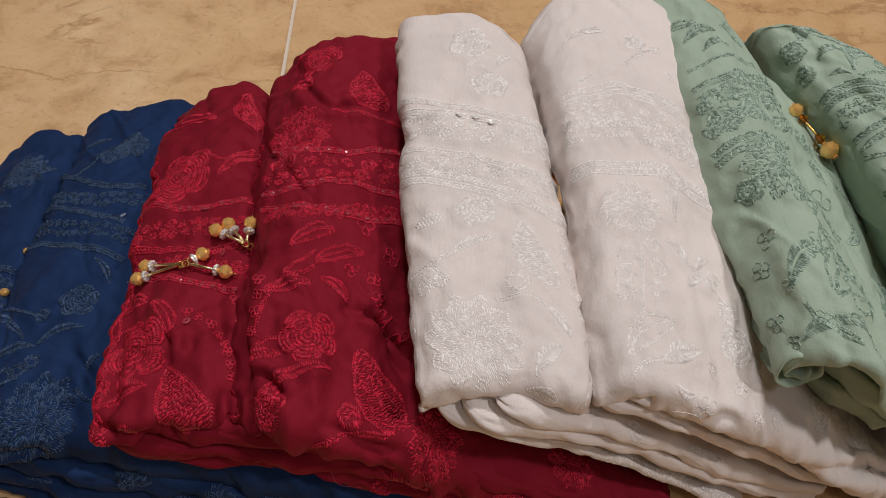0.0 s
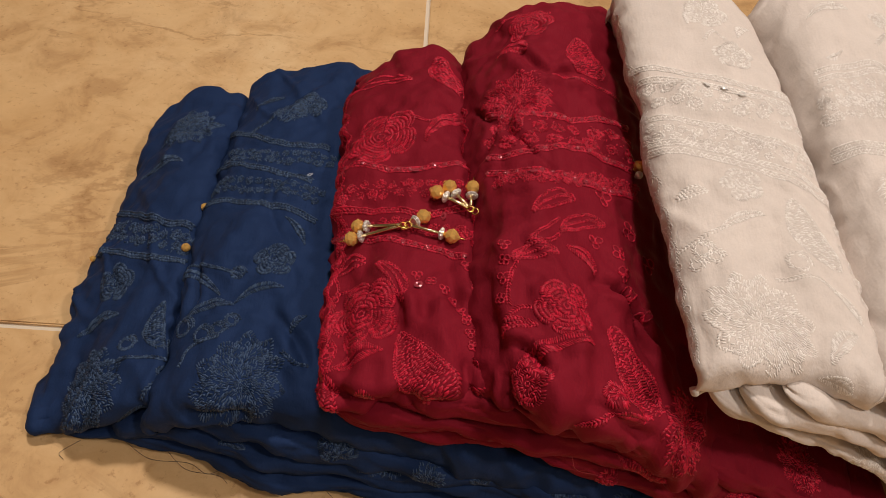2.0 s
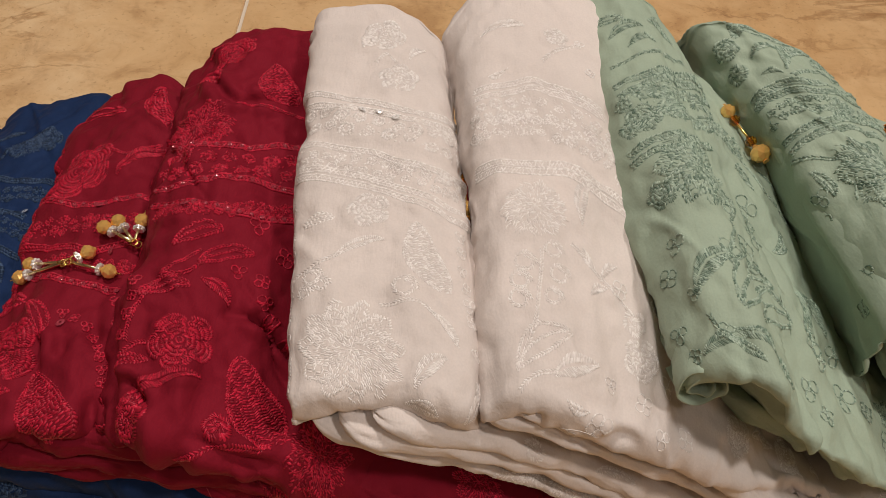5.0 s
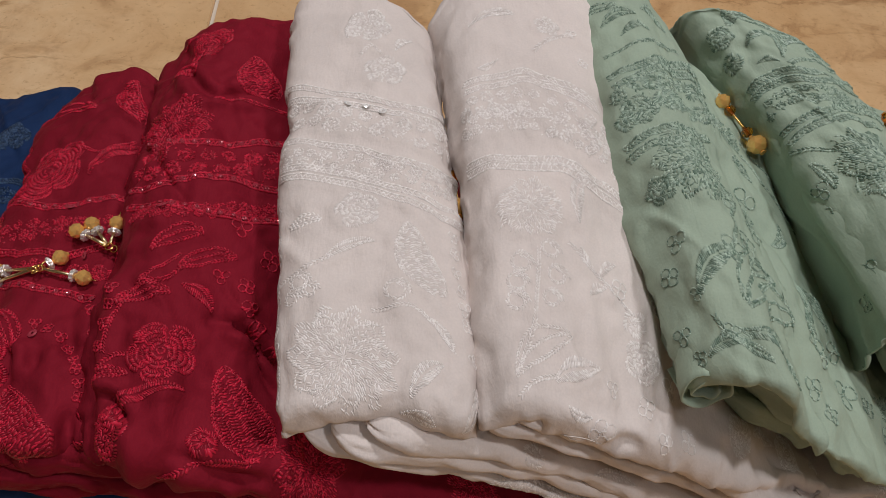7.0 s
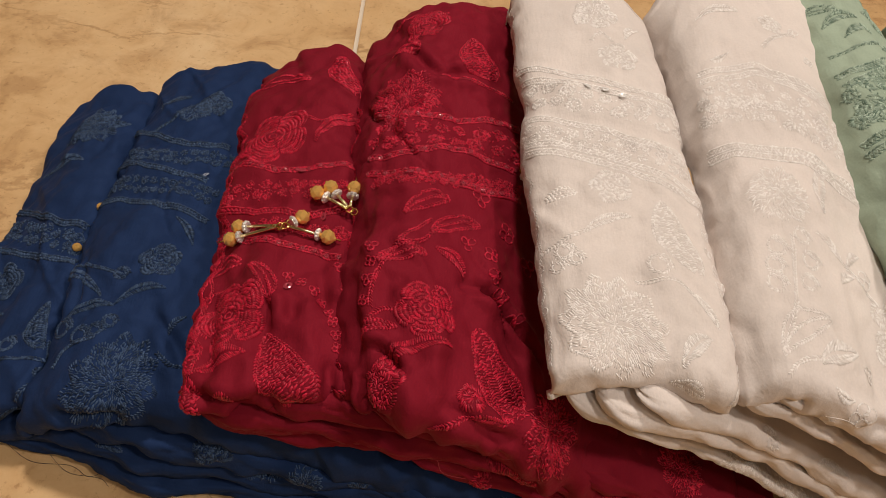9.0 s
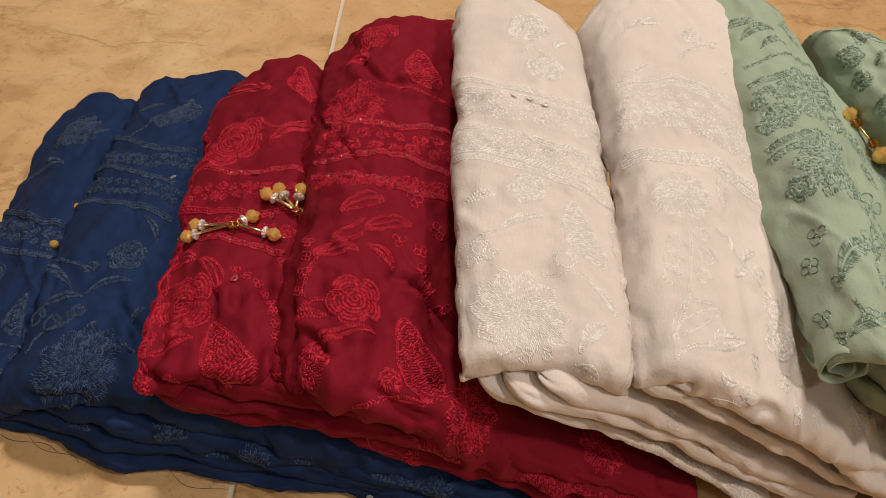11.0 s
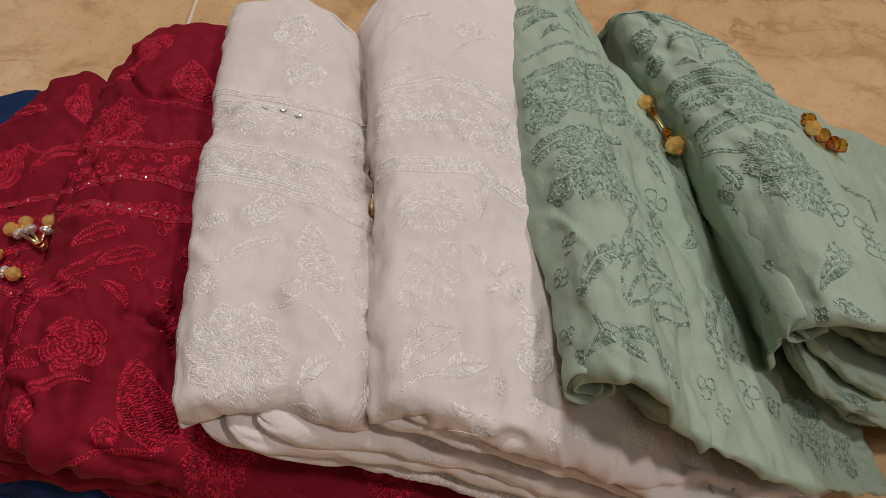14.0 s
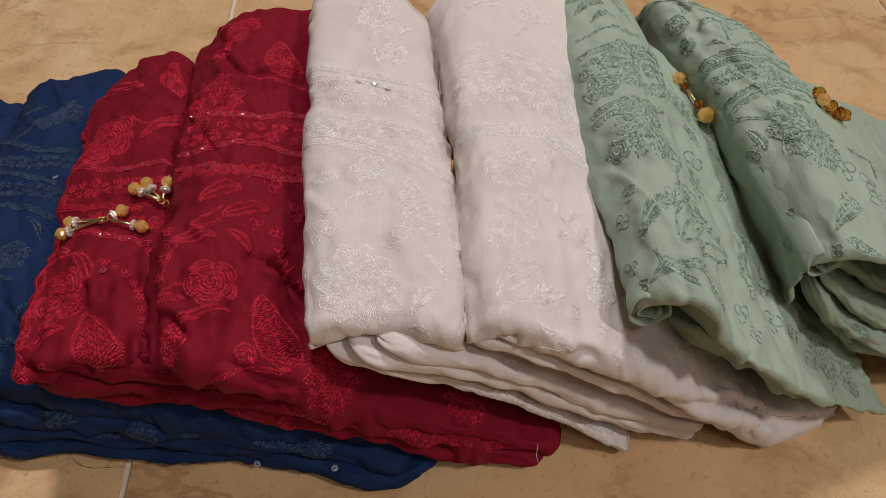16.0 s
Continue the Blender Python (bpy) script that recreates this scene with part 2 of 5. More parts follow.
class Cloth:
    def at(self, a, b):
        """Places and normals at cloth coordinates."""
        u = np.clip(np.asarray(a) / self.width * (self.nu - 1), 0, self.nu - 1.001)
        v = np.clip(np.interp(b, self.b_of_row, np.arange(len(self.b_of_row))), 0, len(self.b_of_row) - 1.001)
        i, j = u.astype(int), v.astype(int)
        fu, fv = (u - i)[..., None], (v - j)[..., None]
        out = []
        for G in (self.P, self.N):
            out.append((G[j, i] * (1 - fu) + G[j, i + 1] * fu) * (1 - fv) + (G[j + 1, i] * (1 - fu) + G[j + 1, i + 1] * fu) * fv)
        return out

    def swell(self, a, b, height=0.0004, ripple=0.00035, seed=0):
        """The stitches draw the cloth up: it stands proud where they lie and ripples round them."""
        i = np.clip((a / self.width * (self.nu - 1)).astype(int), 0, self.nu - 1)
        j = np.clip(np.interp(b, self.b_of_row, np.arange(len(self.b_of_row))).astype(int), 0, len(self.b_of_row) - 1)
        D = np.zeros(self.P.shape[:2])
        np.add.at(D, (j, i), 1.0)
        soft = []
        for k in (1, 4):
            G = D.copy()
            for _ in range(2):
                for ax in (0, 1):
                    G = sum(np.roll(G, sft, ax) for sft in range(-k, k + 1)) / (2 * k + 1)
            soft.append(np.minimum(1.0, G * 2.2))
        A, B = np.meshgrid(np.linspace(0, self.width, self.nu), self.b_of_row)
        bump = height * soft[0] + ripple * soft[1] * wave(A, B, 190, seed) - 0.0003 * np.maximum(0, soft[1] - soft[0])
        self.P = self.P + self.N * bump[:, :, None]
        self.N = grid_normals(self.P)
        self.ob.data.vertices.foreach_set("co", self.P.reshape(-1))
        self.ob.data.update()


class Sheet(Cloth):
    """A length of cloth between a front and a back line, curled down at both ends, with its own soft wrinkles.
    Cloth coordinates are metres: a across from its left edge, b along from its front edge."""

    def __init__(self, front, back, radius=0.012, under=-75, back_radius=0.009, seed=0, step=0.0017, wrinkle=1.0, sag=0.0, crown=0.0, hem=0.0, pucker=2.2, drag=1.6, corner=0.014, wobble=1.0, bow=0.0, bow_end=0.0):
        back = [(x, y - 0.005, z) for x, y, z in back]
        Cf, Cb = spline(front, 400), spline(back, 400)
        width = np.linalg.norm(np.diff(Cf, axis=0), axis=1).sum()
        nu = int(width / step)
        Cf, Cb = spline(front, nu), spline(back, nu)
        s = np.linspace(0, 1, nu)
        d = Cb - Cf
        flat = d.copy()
        flat[:, 2] = 0
        length = np.linalg.norm(flat, axis=1).mean()
        unit = flat / np.linalg.norm(flat, axis=1)[:, None]
        up = np.array([0, 0, 1.0])
        rows = []
        rad = (radius * (0.3 + 0.7 * np.minimum(1, s * width / 0.03)))[:, None]
        q0, q1 = radius / length, 1 - back_radius / length
        # the roll stands fullest soon behind its front edge; the part that slopes away under its neighbour lies flatter
        full = crown * (np.interp(s, [0, 0.4, 0.65], [1, 1, 0.25]) if width > 0.22 else np.ones(nu))[:, None]
        bulge = lambda q: math.sin(math.pi * q) ** 0.6
        rise = d[:, 2] * q0 + full[:, 0] * bulge(q0)
        for al in np.radians(np.linspace(under, 90, max(8, int(radius * 2.8 / step)))):
            rows.append(Cf + unit * (rad - rad * math.cos(al)) + up * (rad * math.sin(al) - rad) + np.outer(rise, up) * max(0.0, math.sin(al))
                        + np.outer(np.clip(1 - s * width / 0.022, 0, 1) * max(0.0, -math.sin(al)), (0.013, 0.004, 0.006)))
        for q in np.linspace(q0, q1, int(length * (q1 - q0) / step))[1:]:
            rows.append(Cf + d * q + up * (full * bulge(q) - sag * q * (1 - q)) + np.outer((1 - s) ** 2 * bow + s ** 2 * bow_end, [4 * q * (1 - q), 0, 0]))
        end = Cf + d * q1 + up * (full * bulge(q1) - sag * q1 * (1 - q1))
        for al in np.radians(np.linspace(88, -60, 12)):
            rows.append(end + unit * back_radius * math.cos(al) + up * (back_radius * math.sin(al) - back_radius))
        P = np.array(rows)
        nv = len(P)
        # the front left corner is rounded in plan
        near = np.clip(1 - s * width / corner, 0, 1)
        inset = corner * (1 - np.sqrt(1 - near ** 2))
        fade = np.clip(1 - (np.arange(nv) - len(rows) * 0.12) / (len(rows) * 0.25), 0, 1)
        P = P + fade[:, None, None] * inset[None, :, None] * unit[None]
        S = np.tile(s, (nv, 1))
        A = S * width
        dist = np.linalg.norm(np.diff(P, axis=0), axis=2).mean(1)
        B = np.tile(np.r_[0, np.cumsum(dist)][:, None], (1, nu))
        # ... and drawn in towards the front
        P[:, :, 0] += 0.28 * corner * np.clip(1 - A / (3 * corner), 0, 1) * np.exp(-(B / 0.034) ** 2)
        N = grid_normals(P)
        bump = 0.0022 * wave(A, B, 24, seed) + 0.0017 * wave(A, B * 0.7, 60, seed + 1) + 0.0008 * wave(A, B, 150, seed + 2)
        bump += drag * 0.0012 * wave(A, B * 0.22, 95, seed + 9) * np.exp(-((B - 0.04) / 0.09) ** 2)
        # gathers across the side seams, and soft drag lines
        edge = np.exp(-((S * width) / 0.02) ** 2) + np.exp(-(((1 - S) * width) / 0.02) ** 2)
        bump += pucker * edge * 0.0011 * wave(A * 0.25, B, 150, seed + 3)
        ridge = 1 - np.abs(wave(A * 0.6 + B * 0.35, B * 0.25 - A * 0.3, 45, seed + 4))
        bump += 0.0032 * np.maximum(0, ridge - 0.78) / 0.22 * wave(A, B, 14, seed + 5)
        if hem:
            bump += hem * np.exp(-(B / 0.03) ** 2) * wave(A, B * 0.2, 60, seed + 6)
        P = P + N * (bump * wrinkle)[:, :, None]
        # drag the plan a little so that no edge is straight
        P[:, :, 0] += wobble * (0.0024 * wave(P[:, :, 1], P[:, :, 2] * 0.3, 24, seed + 7) + 0.001 * wave(P[:, :, 1], P[:, :, 2], 95, seed + 10))
        P[:, :, 1] += 0.0032 * wave(P[:, :, 0], P[:, :, 2] * 0.3, 30, seed + 8) + 0.0012 * wave(P[:, :, 0], P[:, :, 2], 100, seed + 11)
        self.P, self.N, self.width, self.length = P, grid_normals(P), width, B[-1, 0]
        self.b_of_row, self.nu = B[:, 0], nu

    def crease(self, points, wide, depth):
        """A sharp furrow along a line, with a soft ridge beside it."""
        A, B = np.meshgrid(np.linspace(0, self.width, self.nu), self.b_of_row)
        c = spline(points, 60) if len(points) > 2 else np.linspace(points[0], points[1], 60)
        d2 = np.full(A.shape, 1.0)
        near = np.zeros(A.shape)
        for k, (a, b) in enumerate(c):
            q = (A - a) ** 2 + (B - b) ** 2
            closer = q < d2
            d2 = np.where(closer, q, d2)
            near = np.where(closer, k / 59.0, near)
        d = np.sqrt(d2)
        amount = np.sin(np.pi * np.clip(near, 0.02, 0.98)) ** 0.6
        bump = 1.25 * depth * amount * (0.6 * np.exp(-((d - 2.2 * wide) / (1.3 * wide)) ** 2) - np.exp(-(d / wide) ** 2))
        self.P = self.P + self.N * bump[:, :, None]
        self.N = grid_normals(self.P)

    def push(self, a, b, size, height, stretch=1.0, turn=0.0):
        """A local swelling or hollow of the cloth."""
        A = np.linspace(0, self.width, self.nu)[None, :] - a
        B = self.b_of_row[:, None] - b
        c, s = math.cos(radians(turn)), math.sin(radians(turn))
        X, Y = A * c + B * s, -A * s + B * c
        self.P = self.P + self.N * (height * np.exp(-(X / (size * stretch)) ** 2 - (Y / size) ** 2))[:, :, None]
        self.N = grid_normals(self.P)

    def build(self, name, mat, parent, label=""):
        ob = finish(name, grid_mesh(name, self.P), mat, parent, label)
        mod = ob.modifiers.new("thickness", "SOLIDIFY")
        mod.thickness, mod.offset = 0.0009, -1
        return ob


def fold_layer(name, line, thick, mat, parent, depth=0.11, seed=0, label="", step=0.0022, rough=1.0):
    """One folded layer of cloth, seen from its rounded edge: it runs along a line and goes back between its neighbours."""
    C = spline(line, 400)
    n = int(np.linalg.norm(np.diff(C, axis=0), axis=1).sum() / step)
    C = spline(line, n)
    s = np.linspace(0, 1, n)
    w = np.linalg.norm(np.diff(C, axis=0), axis=1).sum()
    C[:, 1] += rough * (0.0035 * wave(s * w, s * 0, 28, seed) + 0.0012 * wave(s * w, s * 0, 90, seed + 1))
    C[:, 2] += rough * 0.003 * wave(s * w, s * 0 + 3, 32, seed + 2)
    h = thick / 2 * (1 + 0.25 * wave(s * w, s * 0 + 5, 30, seed + 3))
    taper = np.minimum(1, np.minimum(s * w / 0.022, (1 - s) * w / 0.008)) ** 0.5
    C[:, 1] += 0.012 * (1 - taper) ** 2
    h = h * (0.06 + 0.94 * taper)
    rows = []
    back = np.linspace(1, 0, 14)[:-1]
    for k in back:
        rows.append(C + np.outer(h, [0, 0, 1]) + np.array([0, depth * k, 0]))
    for al in np.linspace(90, -90, 15):
        c, z = math.cos(radians(al)), math.sin(radians(al))
        rows.append(C + np.outer(h, [0, -0.9 * c, z]))
    for k in back[::-1]:
        rows.append(C + np.outer(h, [0, 0, -1]) + np.array([0, depth * k, 0]))
    P = np.array(rows)[::-1]
    A = np.tile(s * w, (len(P), 1))
    N = grid_normals(P)
    B = np.tile(np.linspace(0, 0.25, len(P))[:, None], (1, n))
    P = P + N * (rough * (0.0024 * wave(A, B * 0.6, 60, seed + 4) + 0.0011 * wave(A + B * 0.8, B * 0.7, 150, seed + 5)))[:, :, None]
    cloth = Cloth()
    cloth.P, cloth.N, cloth.width, cloth.nu = P, grid_normals(P), w, n
    cloth.b_of_row = np.r_[0, np.cumsum(np.linalg.norm(np.diff(P, axis=0), axis=2).mean(1))]
    cloth.length = cloth.b_of_row[-1]
    ob = cloth.ob = finish(name, grid_mesh(name, P), mat, parent, label)
    mod = ob.modifiers.new("thickness", "SOLIDIFY")
    mod.thickness, mod.offset = 0.0009, -1
    return cloth


def rolled_edge(front, back, radius, turns, start, mat, parent, seed=0):
    """A hem rolled up on itself, seen at its open end."""
    n, m = 60, 70
    q = np.linspace(0, 2 * math.pi * turns, n) + start
    rad = radius * (1 - 0.62 * np.linspace(0, 1, n))
    s = np.linspace(0, 1, m)[:, None]
    f, k = np.array(front), np.array(back)
    C = f + (k - f) * s
    C[:, 0] += 0.0015 * wave(s[:, 0], s[:, 0], 6, seed)
    P = C[:, None, :] + np.stack([np.cos(q) * rad, 0.15 * rad * np.sin(q + 1), np.sin(q) * rad], 1)[None]
    P[:, :, 1] += 0.002 * wave(q, q * 0, 1.3, seed)[None]
    P = P + grid_normals(P) * (0.0007 * wave(np.tile(q * 0.01, (m, 1)), np.tile(s * 0.15, (1, n)), 120, seed + 1))[:, :, None]
    ob = finish("rolled_hem", grid_mesh("rolled_hem", P), mat, parent)
    mod = ob.modifiers.new("thickness", "SOLIDIFY")
    mod.thickness, mod.offset = 0.0009, 0
    return ob


def garment(name, label):
    e = new(name)
    e.location = (0, 0, 0)
    return tagged(e, label, "folded tunic", "folded embroidered tunics laid overlapping")


blue = garment("folded_tunic", "navy blue embroidered tunic, folded, lying on marble floor")
red = garment("folded_tunic", "maroon red embroidered tunic, folded, overlapping the navy one")
white = garment("folded_tunic", "off-white embroidered tunic, folded, overlapping the maroon one")
green = garment("folded_tunic", "sage green embroidered tunic, loosely folded, overlapping the white one")

blue_a = Sheet([(-.336, .214, .003), (-.331, .211, .012), (-.305, .212, .022), (-.275, .214, .042), (-.253, .216, .05), (-.245, .217, .034)],
               [(-.352, .485, .003), (-.347, .488, .03), (-.315, .503, .052), (-.292, .504, .054), (-.278, .503, .046), (-.272, .503, .02)], radius=0.008, seed=1, wrinkle=1.2, crown=0.008)
blue_b = Sheet([(-.256, .216, .030), (-.248, .214, .055), (-.215, .211, .071), (-.165, .212, .074), (-.10, .212, .066), (.0, .21, .045), (.08, .205, .016), (.108, .215, .004)],
               [(-.282, .505, .025), (-.272, .509, .058), (-.236, .520, .073), (-.188, .526, .076), (-.13, .52, .07), (-.05, .51, .05), (.02, .5, .02), (.05, .5, .004)], radius=0.016, seed=11, wrinkle=1.2, crown=0.009)
red_a = Sheet([(-.155, .210, .094), (-.157, .207, .100), (-.140, .206, .110), (-.110, .209, .119), (-.083, .213, .124), (-.068, .216, .116), (-.064, .218, .098)],
              [(-.184, .480, .070), (-.182, .484, .098), (-.160, .490, .116), (-.128, .497, .126), (-.106, .490, .121), (-.097, .488, .108), (-.093, .486, .085)], radius=0.009, seed=21, crown=0.007, wrinkle=1.6, drag=2.6)
red_b = Sheet([(-.074, .217, .098), (-.070, .213, .126), (-.045, .201, .142), (-.010, .203, .134), (.023, .207, .104), (.080, .212, .062), (.140, .216, .026), (.178, .221, .008)],
              [(-.106, .487, .098), (-.102, .489, .135), (-.070, .506, .161), (-.035, .516, .164), (-.004, .52, .154), (.05, .52, .11), (.10, .51, .05), (.13, .5, .02)], radius=0.012, seed=31, crown=0.009, wrinkle=1.6, drag=2.6)
white_a = Sheet([(.034, .224, .143), (.0225, .221, .150), (.024, .219, .1600), (.037, .217, .1655), (.062, .222, .166), (.090, .222, .166), (.107, .220, .160), (.114, .226, .149)],
                [(-0.006, 0.496, 0.156), (-0.012, 0.498, 0.184), (0.003, 0.499, 0.195), (0.034, 0.496, 0.201), (0.056, 0.487, 0.199), (0.073, 0.479, 0.189), (0.080, 0.480, 0.166)], radius=0.010, seed=41, corner=0.024, pucker=0.8, wobble=0.5, crown=0.006, wrinkle=0.8, bow_end=0.003)
white_b = Sheet([(.110, .227, .146), (.114, .222, .157), (.133, .226, .167), (.174, .225, .151), (.237, .227, .110), (.304, .240, .052), (.352, .248, .014), (.408, .276, .008)],
                [(0.072, 0.487, 0.166), (0.077, 0.491, 0.196), (0.110, 0.530, 0.211), (0.162, 0.524, 0.207), (0.207, 0.510, 0.175), (0.260, 0.500, 0.090), (0.300, 0.500, 0.030), (0.360, 0.500, 0.010)], radius=0.009, seed=51, crown=0.011, pucker=0.8, wobble=0.5, wrinkle=0.8, bow=0.006)
green_a = Sheet([(.205, .250, .152), (.201, .246, .168), (.214, .241, .185), (.236, .232, .191), (.255, .226, .164), (.303, .232, .123), (.370, .248, .071), (.432, .268, .026)],
                [(0.150, 0.525, 0.165), (0.156, 0.525, 0.197), (0.172, 0.531, 0.209), (0.190, 0.530, 0.213), (0.213, 0.508, 0.205), (.236, .474, .189), (.274, .445, .170), (.36, .43, .085)], radius=0.004, under=-20, seed=61, crown=0.004)
green_b = Sheet([(.322, .294, .112), (.311, .284, .164), (.323, .281, .184), (.342, .277, .190), (.366, .284, .176), (.395, .292, .158), (.43, .298, .125), (.48, .307, .07), (.53, .32, .015)],
                [(.243, .502, .120), (.232, .511, .192), (.246, .509, .207), (.262, .500, .210), (.300, .478, .203), (.330, .464, .188), (.372, .466, .164), (.43, .50, .125), (.53, .54, .07)], radius=0.004, under=-20, seed=71, crown=0.004, bow=0.010)

white_b.push(0.262, 0.035, 0.034, 0.010, 1.6)
green_a.push(0.128, 0.078, 0.030, 0.008)

for owner, mat, sheets in ((blue, mat_blue, (blue_a, blue_b)), (red, mat_red, (red_a, red_b)), (white, mat_white, (white_a, white_b)), (green, mat_green, (green_a, green_b))):
    for sheet in sheets:
        sheet.ob = sheet.build("top_panel", mat, owner)

LAYERS = [
    (blue, mat_blue, 0.012, [(-.318, .214, .006), (-.25, .216, .008), (-.18, .203, .010), (-.1, .206, .010), (0, .207, .010), (.07, .199, .008), (.108, .217, .006)]),
    (blue, mat_blue, 0.016, [(-.285, .219, .016), (-.24, .219, .022), (-.16, .210, .024), (-.08, .212, .022), (.02, .211, .018), (.085, .207, .012)]),
    (blue, mat_blue, 0.016, [(-.245, .222, .034), (-.20, .217, .040), (-.13, .215, .040), (-.04, .214, .032), (.04, .213, .020)]),
    (red, mat_red, 0.012, [(-.148, .211, .082), (-.06, .214, .076), (.038, .216, .052), (.110, .216, .024), (.177, .221, .008)]),
    (red, mat_red, 0.014, [(-.146, .210, .093), (-.06, .213, .092), (.038, .215, .070), (.110, .219, .040), (.190, .228, .014)]),
    (red, mat_red, 0.013, [(-.120, .214, .104), (-.06, .216, .107), (.030, .216, .086), (.10, .22, .054), (.165, .227, .026)]),
    (white, mat_white, 0.007, [(.029, .222, .146), (.042, .218, .139), (.070, .217, .127), (.130, .230, .090), (.189, .236, .044), (.243, .232, .008)]),
    (white, mat_white, 0.012, [(.046, .216, .148), (.060, .215, .145), (.095, .221, .131), (.150, .232, .094), (.200, .238, .058), (.250, .244, .026), (.294, .250, .010)]),
    (white, mat_white, 0.013, [(.062, .214, .154), (.090, .222, .144), (.150, .233, .106), (.200, .239, .070), (.250, .245, .038), (.296, .251, .018)]),
    (white, mat_white, 0.009, [(.110, .226, .155), (.160, .231, .130), (.220, .237, .090), (.300, .250, .034), (.380, .270, .012)]),
    (white, mat_white, 0.008, [(.122, .228, .158), (.170, .231, .140), (.230, .236, .100), (.300, .252, .042), (.402, .274, .014)]),
    (green, mat_green, 0.020, [(.222, .302, .146), (.256, .272, .130), (.300, .264, .104), (.365, .272, .054), (.425, .290, .016)]),
    (green, mat_green, 0.016, [(.236, .274, .124), (.262, .268, .112), (.300, .266, .088), (.360, .276, .040), (.400, .288, .016)]),
]
for k, (lift, fwd) in enumerate(((0.06, .004), (0.25, -.004), (0.43, .006), (0.60, .024))):
    low = [(.325, .292, .140), (.362, .290, .092), (.42, .296, .056), (.48, .312, .018), (.54, .335, .010)]
    high = [(.327, .292, .170), (.368, .290, .163), (.425, .298, .122), (.482, .314, .072), (.54, .335, .030)]
    LAYERS.append((green, mat_green, 0.012, [(x0 + (x1 - x0) * lift, y0 + fwd, z0 + (z1 - z0) * lift) for (x0, y0, z0), (x1, _, z1) in zip(low, high)]))
FOLDS = []
for k, (owner, mat, thick, line) in enumerate(LAYERS):
    FOLDS.append(fold_layer("fold_layer", line, thick, mat, owner, seed=100 + 9 * k, rough=0.55 if owner is white else 1.0))

rolled_edge((.2150, .2430, .1675), (.200, .420, .186), 0.0140, 1.7, 1.9, mat_green, green, 3)
rolled_edge((.3215, .284, .1705), (.270, .46, .186), 0.0115, 1.5, 1.9, mat_green, green, 5)


